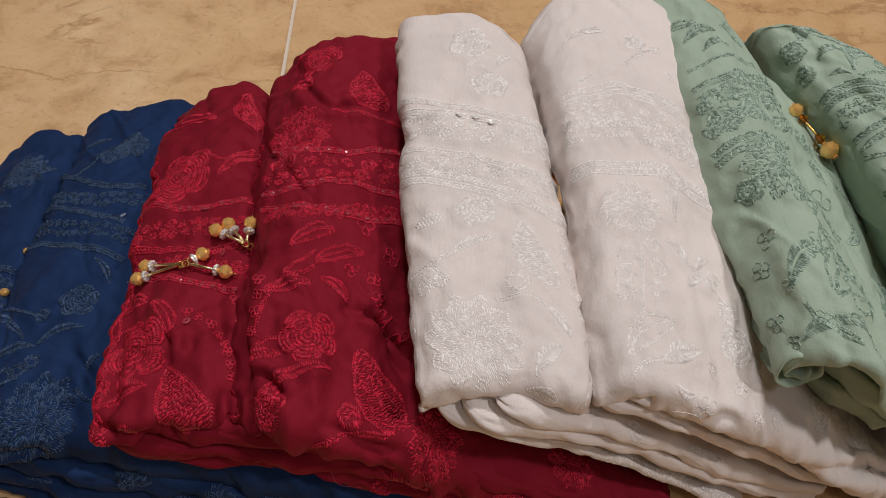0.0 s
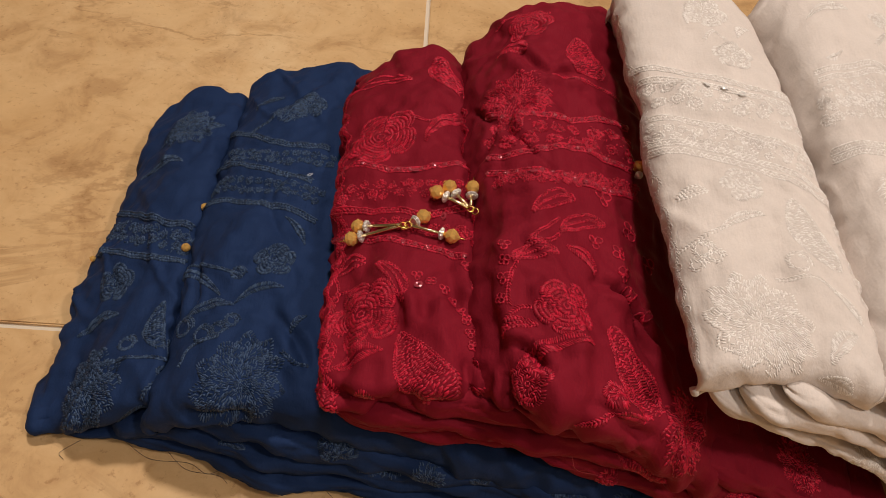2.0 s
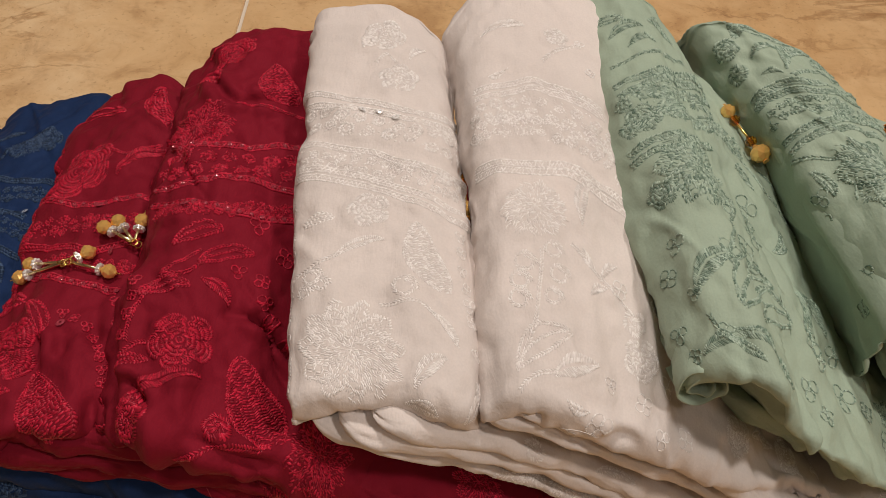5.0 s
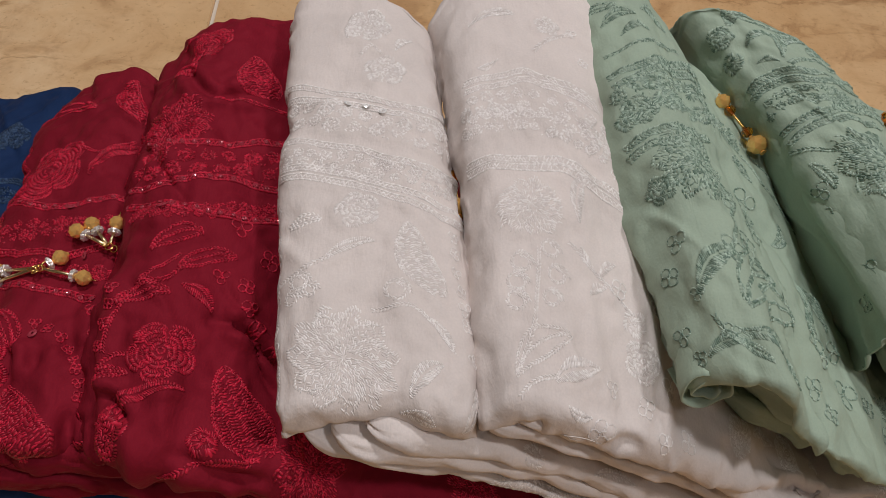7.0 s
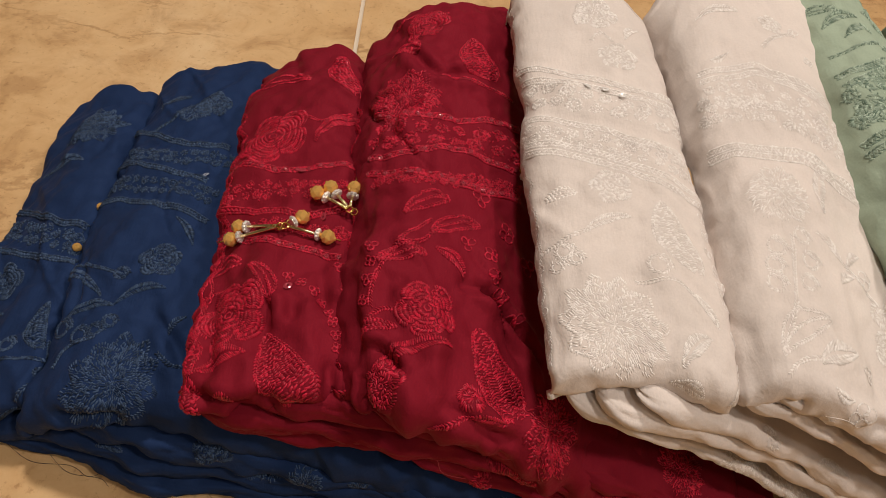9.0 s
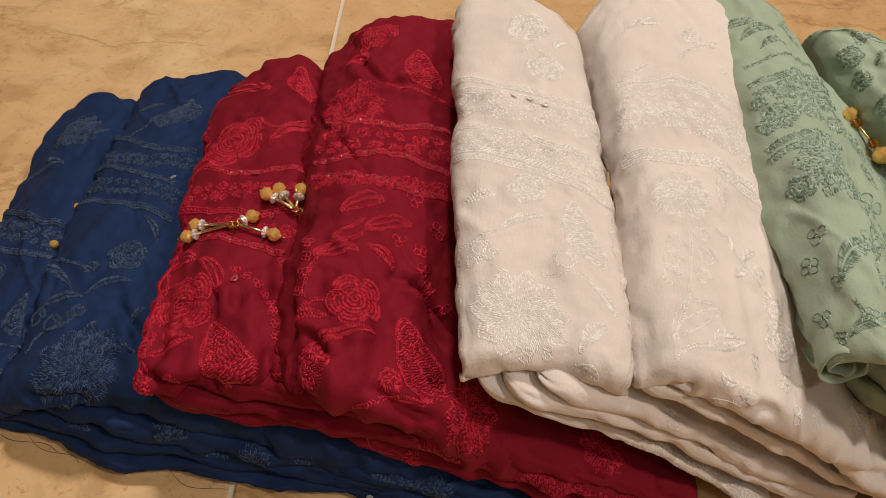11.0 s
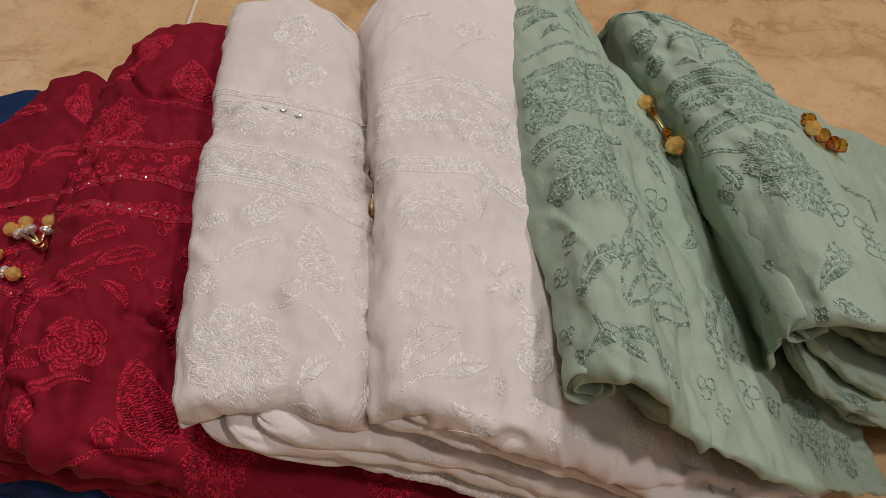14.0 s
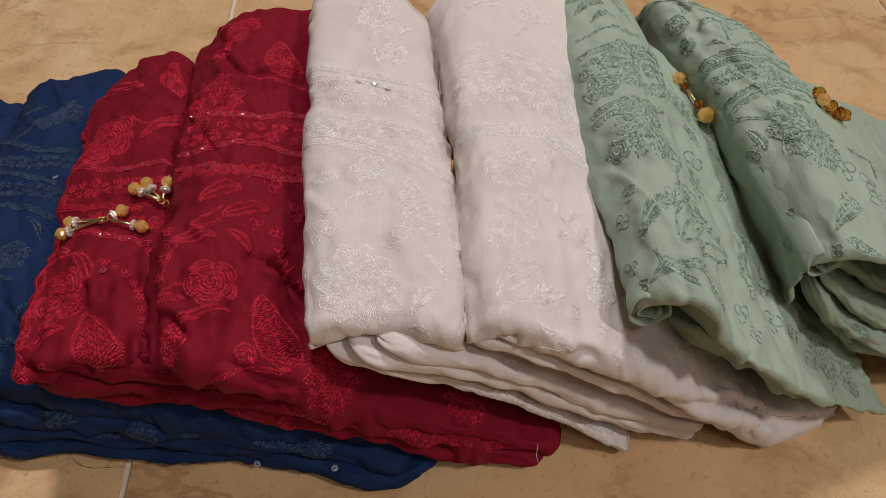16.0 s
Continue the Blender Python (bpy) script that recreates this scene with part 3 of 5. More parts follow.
# ---- embroidery ----
class Work:
    """Stitches, loops and sequins sewn on a cloth, in its cloth coordinates."""

    def __init__(self, cloth, seed, stitch=0.0026, thread=0.0007, rise=1.3):
        self.rise = rise
        self.cloth, self.rnd, self.size, self.thread = cloth, np.random.RandomState(seed), stitch, thread
        self.rows, self.spots = [], []

    def add(self, a, b, turn, length, wide=None):
        a = np.atleast_1d(np.asarray(a, float))
        one = np.ones_like(a)
        r = self.rnd
        wide = (self.thread if wide is None else wide) * (1 + 0.25 * r.uniform(-1, 1, len(a)))
        self.rows.append(np.stack([a, b * one, turn * one + 0.12 * r.normal(size=len(a)), length * one * (1 + 0.15 * r.uniform(-1, 1, len(a))), wide * one], 1))

    def along(self, points, step):
        c = spline(points, 300) if len(points) > 2 else np.array(points, float)
        total = np.linalg.norm(np.diff(c, axis=0), axis=1).sum()
        n = max(2, int(total / step))
        c = spline(points, n) if len(points) > 2 else np.linspace(points[0], points[1], n)
        d = np.gradient(c, axis=0)
        return c, np.arctan2(d[:, 1], d[:, 0])

    def local(self, c):
        """Turns offsets in metres on the cloth about a point into cloth coordinates, which shear where the cloth fans out."""
        e = 0.004
        P, _ = self.cloth.at(np.array([c[0] + e, c[0] - e, c[0], c[0]]), np.array([c[1], c[1], c[1] + e, c[1] - e]))
        pa, pb = (P[0] - P[1]) / (2 * e), (P[2] - P[3]) / (2 * e)
        na = max(0.4, np.linalg.norm(pa))
        x = pa / na
        along = float(pb @ x)
        across = max(0.4, np.linalg.norm(pb - along * x))
        return np.linalg.inv(np.array([[na, along], [0, across]]))

    def around(self, c, x, y, turn, length):
        """Stitches at offsets in metres about a point."""
        L = self.local(c)
        a, b = c[0] + L[0, 0] * x + L[0, 1] * y, c[1] + L[1, 0] * x + L[1, 1] * y
        u, v = L[0, 0] * np.cos(turn) + L[0, 1] * np.sin(turn), L[1, 0] * np.cos(turn) + L[1, 1] * np.sin(turn)
        self.add(a, b, np.arctan2(v, u), length * np.hypot(u, v))

    def vine(self, points, wide=0.0013):
        """Chain stitch: pairs of stitches that meet like the links of a plait."""
        c, t = self.along(points, self.size * 0.6)
        for side in (-1, 1):
            self.add(c[:, 0] - side * wide / 2 * np.sin(t), c[:, 1] + side * wide / 2 * np.cos(t), t - side * 0.5, self.size * 0.85)

    def leaf(self, base, tip, wide, filled=True, bend=0.12):
        base, tip = np.array(base), np.array(tip)
        d = tip - base
        l = np.linalg.norm(d)
        n = np.array([-d[1], d[0]]) / l
        s = np.linspace(0, 1, max(6, int(l / (self.thread * 1.25))))
        mid = base + np.outer(s, d) + np.outer(4 * s * (1 - s) * bend * l, n)
        half = wide * np.sin(math.pi * np.minimum(1, s * 0.95 + 0.03)) ** 0.8
        ang = math.atan2(d[1], d[0])
        for side in (-1, 1):
            rim = mid + np.outer(side * half, n)
            if filled:
                # slanting satin stitches from the rib to the rim
                for f0, f1 in ((0.12, 0.62), (0.5, 1.0)) if wide > self.size * 1.1 else ((0.05, 1.0),):
                    k = (f0 + f1) / 2
                    c = mid + np.outer(side * half * k, n) + np.outer(half * k * 0.5, d / l)
                    self.add(c[:, 0], c[:, 1], ang + side * 1.05, np.maximum(half * (f1 - f0) * 1.25, 0.0012))
            else:
                self.vine(rim[::3], 0.001)
        if not filled:
            self.vine(mid[::4], 0.0008)

    def flower(self, c, r, petals=5, heart=True):
        """Scalloped petals of close radial stitches in rounds that slant to and fro, with a small bare eye."""
        turn = self.rnd.uniform(0, 6)
        rounds = max(2, int(r * 0.85 / (self.size * 0.85)))
        for k in range(rounds):
            lo, hi = 0.17 + 0.83 * k / rounds, 0.17 + 0.83 * (k + 1) / rounds
            rad = r * (lo + hi) / 2
            n = max(7, int(2 * math.pi * rad / (self.thread * 1.35)))
            q = np.linspace(0, 2 * math.pi, n, endpoint=False) + self.rnd.uniform(0, 1)
            dip = np.abs(np.cos(petals * (q + turn) / 2))
            lobe = 1 - (0.3 * hi) * (1 - dip ** 0.55)
            keep = (dip > 0.16) | (self.rnd.uniform(size=n) > 0.75)
            lean = (0.5 if k % 2 else -0.5) + 0.25 * np.sin(petals * (q + turn))
            self.around(c, (rad * lobe * np.cos(q))[keep], (rad * lobe * np.sin(q))[keep], (q + lean)[keep], (r * (hi - lo) * 1.1 * lobe)[keep])
        if heart:
            q = np.linspace(0, 2 * math.pi, 6, endpoint=False)
            self.around(c, 0.09 * r * np.cos(q), 0.09 * r * np.sin(q), q + 1.4, 0.13 * r)

    def mum(self, c, r, rim=0.10):
        """A large shaggy flower: rounds of short stitches that slant to and fro like herringbone, tufted petals, ragged rim."""
        rings = max(3, int(r / (self.size * 0.62)))
        for j in range(rings):
            rad = r * (j + 0.6) / rings
            n = max(7, int(2 * math.pi * rad / (self.thread * 1.55)))
            q = np.linspace(0, 2 * math.pi, n, endpoint=False) + self.rnd.uniform(0, 1)
            out = (j + 1) / rings
            rr = rad * (1 + rim * out * np.sin(11 * q + 0.6 * j)) + self.rnd.uniform(-1, 1, n) * self.size * 0.16
            gap = np.sin(11 * q + 0.6 * j + 2.2 * (j % 3))
            keep = self.rnd.uniform(size=n) > 0.06 + 0.45 * (gap > 0.78)
            lean = (0.6 if j % 2 else -0.6) * (0.6 + 0.4 * np.cos(7 * q))
            self.around(c, (rr * np.cos(q))[keep], (rr * np.sin(q))[keep], (q + lean)[keep], self.size * 0.92)

    def curl(self, c, r, turns=1.25, start=0.0):
        q = np.linspace(0, 2 * math.pi * turns, 16)
        rr = r * (1 - 0.45 * q / q[-1])
        self.vine(np.array(c) + np.stack([rr * np.cos(q + start), rr * np.sin(q + start)], 1) @ self.local(c).T, 0.001)

    def rings(self, c, r, petals=4):
        """A little flower of looped petals."""
        for k in range(petals):
            p0 = 2 * math.pi * k / petals + 0.6
            pr = r * 0.42
            n = max(8, int(2 * math.pi * pr / 0.0013))
            q = np.linspace(0, 2 * math.pi, n, endpoint=False)
            self.around(c, 0.55 * r * math.cos(p0) + pr * np.cos(q), 0.55 * r * math.sin(p0) + pr * np.sin(q), q + math.pi / 2, 0.0019)

    def chain(self, points, r):
        c, t = self.along(points, r * 2.1)
        for k, p in enumerate(c):
            self.rings(p + self.rnd.uniform(-1, 1, 2) * r * 0.3, r * self.rnd.uniform(0.85, 1.1), 3 + k % 2)

    def paisley(self, base, tip, wide, bend=0.25):
        """A bent drop filled with rows of short stitches."""
        base, tip = np.array(base), np.array(tip)
        d = tip - base
        l = np.linalg.norm(d)
        n = np.array([-d[1], d[0]]) / l
        rows = max(5, int(l / (self.thread * 1.6)))
        for s in np.linspace(0.02, 0.98, rows):
            half = wide * (math.sin(math.pi * s ** 0.75)) ** 0.7
            mid = base + d * s + n * bend * l * math.sin(math.pi * s) * 0.5
            m = max(1, int(2 * half / (self.size * 0.8)))
            off = (np.arange(m) - (m - 1) / 2) * self.size * 0.85
            wavy = 0.0012 * np.sin(off * 900 + s * 7)
            c = mid + np.outer(off, n) + np.outer(wavy, d / l)
            self.add(c[:, 0], c[:, 1], math.atan2(n[1], n[0]) + 0.35 * np.cos(off * 900), self.size)
        s = np.linspace(0.02, 0.98, 14)
        half = wide * np.sin(math.pi * s ** 0.75) ** 0.7
        mid = base + np.outer(s, d) + np.outer(bend * l * np.sin(math.pi * s) * 0.5, n)
        for side in (-1, 1):
            self.vine(mid + np.outer(side * half, n), 0.0009)

    def plait(self, points, wide=0.0034, spots=0.0):
        """A trimming: two rows of chain stitch with a close zigzag between them."""
        c, t = self.along(points, self.size * 0.42)
        nx, ny = -np.sin(t), np.cos(t)
        for side in (-1, 1):
            self.add(c[:, 0] + side * wide / 2 * nx, c[:, 1] + side * wide / 2 * ny, t + 0.4 * side, self.size * 0.75, self.thread * 1.25)
        self.add(c[:, 0], c[:, 1], t + np.where(np.arange(len(c)) % 2, 0.95, -0.95), wide * 0.95)
        if spots:
            p, _ = self.along(points, spots)
            self.spots += [(x, y, 0.0014) for x, y in p]

    def band(self, points, height, flower=0.006, density=1.0):
        """A strip of close small flowers in two uneven rows, with short stitches between."""
        flower = max(flower * 1.1, 0.0036)
        c, t = self.along(points, flower * 1.7)
        for k, (p, q) in enumerate(zip(c, t)):
            for row in (-1, 1):
                off = height * 0.25 * row + height * 0.08 * self.rnd.uniform(-1, 1)
                run = flower * 0.85 * (row > 0) + self.rnd.uniform(-0.3, 0.3) * flower
                self.flower((p[0] - off * math.sin(q) + run * math.cos(q), p[1] + off * math.cos(q) + run * math.sin(q)), flower * self.rnd.uniform(0.7, 1.05), 4 + k % 2, False)
        c, t = self.along(points, 0.0019 / density)
        n = len(c)
        for j in range(2):
            off = self.rnd.uniform(-0.5, 0.5, n) * height
            self.add(c[:, 0] - off * np.sin(t), c[:, 1] + off * np.cos(t), t + np.where(self.rnd.uniform(size=n) > 0.5, 0.8, -0.8), self.size * 0.7)

    def trim(self, a, b0, b1, wide=0.006, density=1.0):
        """A lacy edging: wavering lines of chain stitch with small loops, running lengthwise."""
        for k in range(3):
            n = int((b1 - b0) / 0.006)
            b = np.linspace(b0, b1, n)
            off = (k - 1) * wide * 0.55 + wide * 0.3 * np.sin(np.arange(n) * 1.9 + k * 2.1) + self.rnd.normal(size=n) * 0.0006
            self.vine(np.stack([a + off, b], 1), 0.001)
        for q in np.arange(b0, b1, 0.011):
            self.rings((a + self.rnd.uniform(-1, 1) * wide * 0.4, q), 0.0042, 3)

    def sequin(self, *places, r=0.002):
        self.spots += [(x, y, r) for x, y in places]

    def build(self, mat, parent, sequin_mat=None, name="embroidery"):
        R = np.vstack(self.rows)
        a, b, t, l, w = R.T
        self.cloth.swell(a, b, seed=int(self.rnd.randint(50)))
        u, v = np.cos(t), np.sin(t)
        # a stitch: a slim grain, pointed at both ends and raised in the middle
        shape = [(-0.5, 0, 0.0), (-0.34, -0.5, 0.1), (-0.32, 0, 0.6), (-0.34, 0.5, 0.1), (0.34, -0.5, 0.1), (0.32, 0, 0.6), (0.34, 0.5, 0.1), (0.5, 0, 0.0)]
        V = []
        for x, y, z in shape:
            P, N = self.cloth.at(a + x * l * u - y * w * v, b + x * l * v + y * w * u)
            V.append(P + N * (0.00012 + z * w * self.rise)[:, None])
        V = np.stack(V, 1).reshape(-1, 3)
        k = 8 * np.arange(len(R))[:, None]
        tri = np.array([(0, 1, 2), (0, 2, 3), (7, 5, 4), (7, 6, 5)])
        quad = np.array([(1, 4, 5, 2), (2, 5, 6, 3)])
        faces = (k[:, :, None] + tri[None]).reshape(-1, 3).tolist() + (k[:, :, None] + quad[None]).reshape(-1, 4).tolist()
        me = bpy.data.meshes.new(name)
        me.from_pydata(V.tolist(), [], faces)
        me.update()
        ob = tagged(finish(name, me, mat, parent), kind="stuff")
        if self.spots and sequin_mat:
            S = np.array(self.spots)
            P, N = self.cloth.at(S[:, 0], S[:, 1])
            verts, faces = [], []
            for (x, y, r), p, nn in zip(S, P, N):
                nn = nn + self.rnd.normal(size=3) * 0.22
                nn = Vector(nn).normalized()
                e = nn.orthogonal().normalized()
                f = nn.cross(e)
                at = len(verts)
                for rad, h in ((r, 0.0003), (r * 0.62, 0.0007), (r * 0.25, 0.0004)):
                    for j in range(10):
                        q = math.pi * j / 5
                        verts.append(Vector(p) + nn * (h + 0.0007) + (e * math.cos(q) + f * math.sin(q)) * rad)
                for ring in (0, 10):
                    for j in range(10):
                        faces.append((at + ring + j, at + ring + (j + 1) % 10, at + ring + 10 + (j + 1) % 10, at + ring + 10 + j))
            me = bpy.data.meshes.new("sequin_trim")
            me.from_pydata(verts, [], faces)
            tagged(finish("sequin_trim", me, sequin_mat, parent, smooth=False), kind="stuff")
        return ob

seq_red = sequin_material("red_sequin", (0.42, 0.05, 0.08))
seq_blue = sequin_material("blue_sequin", (0.35, 0.4, 0.5))
seq_white = sequin_material("pearl_sequin", (0.92, 0.9, 0.88))
seq_green = sequin_material("green_sequin", (0.5, 0.65, 0.52))

sew_blue_a = Work(blue_a, 500, thread=0.0008, rise=1.8)
sew_blue_a.mum((0.0647, 0.2427), 0.0198)
sew_blue_a.vine([(0.0445, 0.2324), (0.0708, 0.2328), (0.0868, 0.2455)])
sew_blue_a.leaf((0.0344, 0.2051), (0.0711, 0.2037), 0.004)
sew_blue_a.plait([(0.0156, 0.1839), (0.0607, 0.1551), (0.0919, 0.1425)])
sew_blue_a.band([(0.0093, 0.1692), (0.0608, 0.1412), (0.0945, 0.1289)], 0.0172, 0.0043, 0.9)
sew_blue_a.plait([(0.0221, 0.1396), (0.0587, 0.1256), (0.0974, 0.114)])
sew_blue_a.flower((0.0476, 0.1077), 0.0149)
sew_blue_a.leaf((0.0262, 0.0748), (0.0607, 0.0814), 0.004)
sew_blue_a.mum((0.0549, 0.0334), 0.0242)
sew_blue_a.vine([(0.0497, 0.0488), (0.0827, 0.0447), (0.1011, 0.0431)])
sew_blue_a.curl((0.077, 0.0562), 0.0059)
sew_blue_a.leaf((0.0744, 0.0018), (0.0982, 0.0114), 0.0024)
sew_blue_a.paisley((0.0974, 0.0498), (0.0909, 0.0835), 0.0056)
sew_blue_a.vine([(0.0962, 0.0201), (0.1032, 0.0356), (0.1014, 0.0567)])
sew_blue_a.curl((0.1032, 0.0356), 0.0043)
blue_a.crease([(0.1064, 0.0462), (0.1041, 0.0262), (0.1041, 0.014)], 0.003, 0.00286)
sew_blue_a.build(thr_blue, blue_a.ob, seq_blue)

sew_blue_b = Work(blue_b, 501, thread=0.0008, rise=1.8)
sew_blue_b.mum((0.0804, 0.0455), 0.0242)
sew_blue_b.flower((0.0916, 0.1254), 0.0133)
sew_blue_b.leaf((0.0375, 0.0891), (0.0685, 0.0958), 0.0034)
sew_blue_b.leaf((0.0685, 0.0958), (0.0981, 0.1067), 0.0028)
sew_blue_b.curl((0.0378, 0.0826), 0.0075)
sew_blue_b.curl((0.054, 0.0756), 0.0064)
sew_blue_b.curl((0.0628, 0.0793), 0.0047)
sew_blue_b.curl((0.0692, 0.0847), 0.0041)
sew_blue_b.vine([(0.029, 0.1293), (0.0447, 0.1263), (0.0706, 0.1171)])
sew_blue_b.curl((0.0697, 0.118), 0.0047)
sew_blue_b.vine([(0.0431, 0.0565), (0.0464, 0.0679), (0.0638, 0.0744)])
sew_blue_b.leaf((0.0171, 0.1258), (0.0597, 0.1021), 0.0033)
sew_blue_b.plait([(0.0014, 0.2819), (0.0829, 0.2298), (0.1154, 0.2246)])
sew_blue_b.band([(0.0353, 0.2308), (0.0767, 0.2171), (0.1172, 0.2124)], 0.0126, 0.0032, 0.9)
sew_blue_b.plait([(0.0239, 0.2253), (0.0701, 0.207), (0.1064, 0.1907)])
sew_blue_b.band([(0.0308, 0.2013), (0.0683, 0.1929), (0.1114, 0.1774)], 0.0138, 0.0034, 0.9)
sew_blue_b.plait([(0.0239, 0.1875), (0.0628, 0.1788), (0.113, 0.1596)])
sew_blue_b.leaf((0.0936, 0.1599), (0.1074, 0.1402), 0.0027)
sew_blue_b.flower((0.0962, 0.2697), 0.0132)
sew_blue_b.mum((0.0847, 0.2637), 0.0126)
sew_blue_b.vine([(0.052, 0.2499), (0.0724, 0.2612), (0.0984, 0.2787)])
sew_blue_b.leaf((0.0519, 0.2773), (0.074, 0.2856), 0.0032)
sew_blue_b.leaf((0.1044, 0.0791), (0.1127, 0.0891), 0.0021)
sew_blue_b.vine([(0.1027, 0.0659), (0.1115, 0.0594), (0.1179, 0.0607)])
blue_b.crease([(0.0489, 0.0283), (0.0666, 0.0259), (0.0888, 0.0236)], 0.003, 0.00396)
blue_b.crease([(0.0378, 0.1342), (0.0422, 0.1097), (0.0355, 0.0897)], 0.003, 0.00308)
blue_b.crease([(0.0933, 0.0897), (0.1088, 0.0742), (0.1199, 0.0564)], 0.003, 0.00286)
sew_blue_b.sequin((0.1044, 0.1965), r=0.0025)
sew_blue_b.build(thr_blue, blue_b.ob, seq_blue)

sew_red_a = Work(red_a, 502, thread=0.0008, rise=1.5)
sew_red_a.flower((0.0437, 0.194), 0.0253)
sew_red_a.leaf((0.0197, 0.2576), (0.0612, 0.245), 0.0057, False)
sew_red_a.paisley((0.0899, 0.2348), (0.0769, 0.2736), 0.0075)
sew_red_a.leaf((0.0691, 0.184), (0.0969, 0.2181), 0.004)
sew_red_a.vine([(0.0523, 0.2131), (0.071, 0.2009), (0.088, 0.22)])
sew_red_a.plait([(0.0104, 0.182), (0.0559, 0.1625), (0.0992, 0.1683)], spots=0.006)
sew_red_a.band([(0.0157, 0.1528), (0.051, 0.1475), (0.0757, 0.1422), (0.1059, 0.1521)], 0.0148, 0.0037, 0.9)
sew_red_a.plait([(0.0127, 0.1436), (0.0456, 0.1317), (0.0731, 0.1263), (0.1165, 0.1464)])
sew_red_a.plait([(0.0035, 0.1288), (0.0503, 0.1071), (0.0893, 0.0965)], spots=0.006)
sew_red_a.band([(0.0276, 0.1245), (0.0612, 0.117), (0.091, 0.1134)], 0.0074, 0.0019, 0.9)
sew_red_a.leaf((0.0157, 0.0929), (0.0386, 0.0967), 0.0057, False)
sew_red_a.leaf((0.0472, 0.0895), (0.0601, 0.0672), 0.0039, False)
sew_red_a.flower((0.0385, 0.0611), 0.0221)
sew_red_a.vine([(0.0114, 0.0687), (0.0178, 0.0764), (0.0289, 0.079)])
sew_red_a.leaf((0.0122, 0.0478), (0.0212, 0.0524), 0.0035)
sew_red_a.leaf((0.0203, 0.0299), (0.0494, 0.0396), 0.0045)
sew_red_a.paisley((0.0836, 0.0158), (0.0585, 0.0512), 0.0117)
sew_red_a.chain([(0.0675, 0.0817), (0.0799, 0.0728), (0.0908, 0.0574), (0.0939, 0.0415)], 0.0029)
sew_red_a.chain([(0.0899, 0.0906), (0.0954, 0.0784), (0.0995, 0.0638)], 0.0038)
sew_red_a.flower((0.0157, 0.0201), 0.0106)
sew_red_a.leaf((0.0324, 0.0159), (0.0459, 0.0181), 0.0024)
sew_red_a.leaf((0.0612, 0.0161), (0.0751, 0.0101), 0.0028)
sew_red_a.paisley((0.097, 0.0038), (0.1114, 0.0218), 0.0069)
red_a.crease([(0.0562, 0.0713), (0.0584, 0.0602), (0.0539, 0.049)], 0.003, 0.00264)
red_a.crease([(0.0697, 0.0668), (0.0719, 0.0557)], 0.003, 0.00264)
red_a.crease([(0.0831, 0.0757), (0.0876, 0.0624)], 0.003, 0.00264)
red_a.crease([(0.0921, 0.0357), (0.0944, 0.0166), (0.1011, 0.0094)], 0.003, 0.00374)
red_a.crease([(0.0157, 0.0267), (0.027, 0.019), (0.0449, 0.0142), (0.0562, 0.0118)], 0.003, 0.0044)
red_a.crease([(0.0539, 0.019), (0.0674, 0.0142), (0.0809, 0.0118)], 0.003, 0.00308)
sew_red_a.sequin((0.0629, 0.1605), (0.0674, 0.0757), (0.0786, 0.1247), r=0.0025)
sew_red_a.trim(0.1036, 0.03, 0.2749)
sew_red_a.trim(0.018, 0.03, 0.2749)
sew_red_a.build(thr_red, red_a.ob, seq_red)

sew_red_b = Work(red_b, 503, thread=0.0008, rise=1.5)
sew_red_b.flower((0.0802, 0.2931), 0.0159)
sew_red_b.vine([(0.0564, 0.3114), (0.0723, 0.3074), (0.0945, 0.2989)])
sew_red_b.paisley((0.1233, 0.244), (0.1076, 0.2744), 0.0116)
sew_red_b.leaf((0.0558, 0.275), (0.0772, 0.2638), 0.0053)
sew_red_b.mum((0.0653, 0.226), 0.0215)
sew_red_b.vine([(0.0906, 0.2388), (0.1126, 0.2367), (0.1391, 0.2365)])
sew_red_b.plait([(0.0442, 0.2206), (0.0744, 0.2054), (0.1411, 0.2139)], spots=0.006)
sew_red_b.band([(0.0451, 0.2004), (0.0765, 0.191), (0.1366, 0.195)], 0.0229, 0.0057, 0.9)
sew_red_b.plait([(0.0437, 0.1792), (0.0687, 0.1779), (0.1347, 0.1781)], spots=0.006)
sew_red_b.plait([(0.0412, 0.1683), (0.0759, 0.1596), (0.104, 0.1548), (0.1362, 0.1602)], spots=0.006)
sew_red_b.band([(0.0456, 0.1604), (0.0832, 0.155), (0.135, 0.1658)], 0.0079, 0.002, 0.9)
sew_red_b.leaf((0.0671, 0.1328), (0.0913, 0.1446), 0.0042, False)
sew_red_b.leaf((0.0813, 0.1224), (0.1085, 0.1321), 0.0043, False)
sew_red_b.leaf((0.0535, 0.101), (0.0784, 0.1088), 0.0036, False)
sew_red_b.leaf((0.0836, 0.1136), (0.0985, 0.1016), 0.0041)
sew_red_b.vine([(0.0502, 0.0735), (0.0536, 0.0947), (0.0641, 0.1146), (0.081, 0.1297)])
sew_red_b.vine([(0.0641, 0.1146), (0.0733, 0.1145), (0.0817, 0.1218)])
sew_red_b.flower((0.0782, 0.0764), 0.017)
sew_red_b.vine([(0.0472, 0.0643), (0.0551, 0.0732), (0.064, 0.0749)])
sew_red_b.leaf((0.0442, 0.0569), (0.062, 0.066), 0.0024, False)
sew_red_b.leaf((0.0498, 0.0417), (0.0876, 0.0591), 0.0035)
sew_red_b.flower((0.0542, 0.0349), 0.0113)
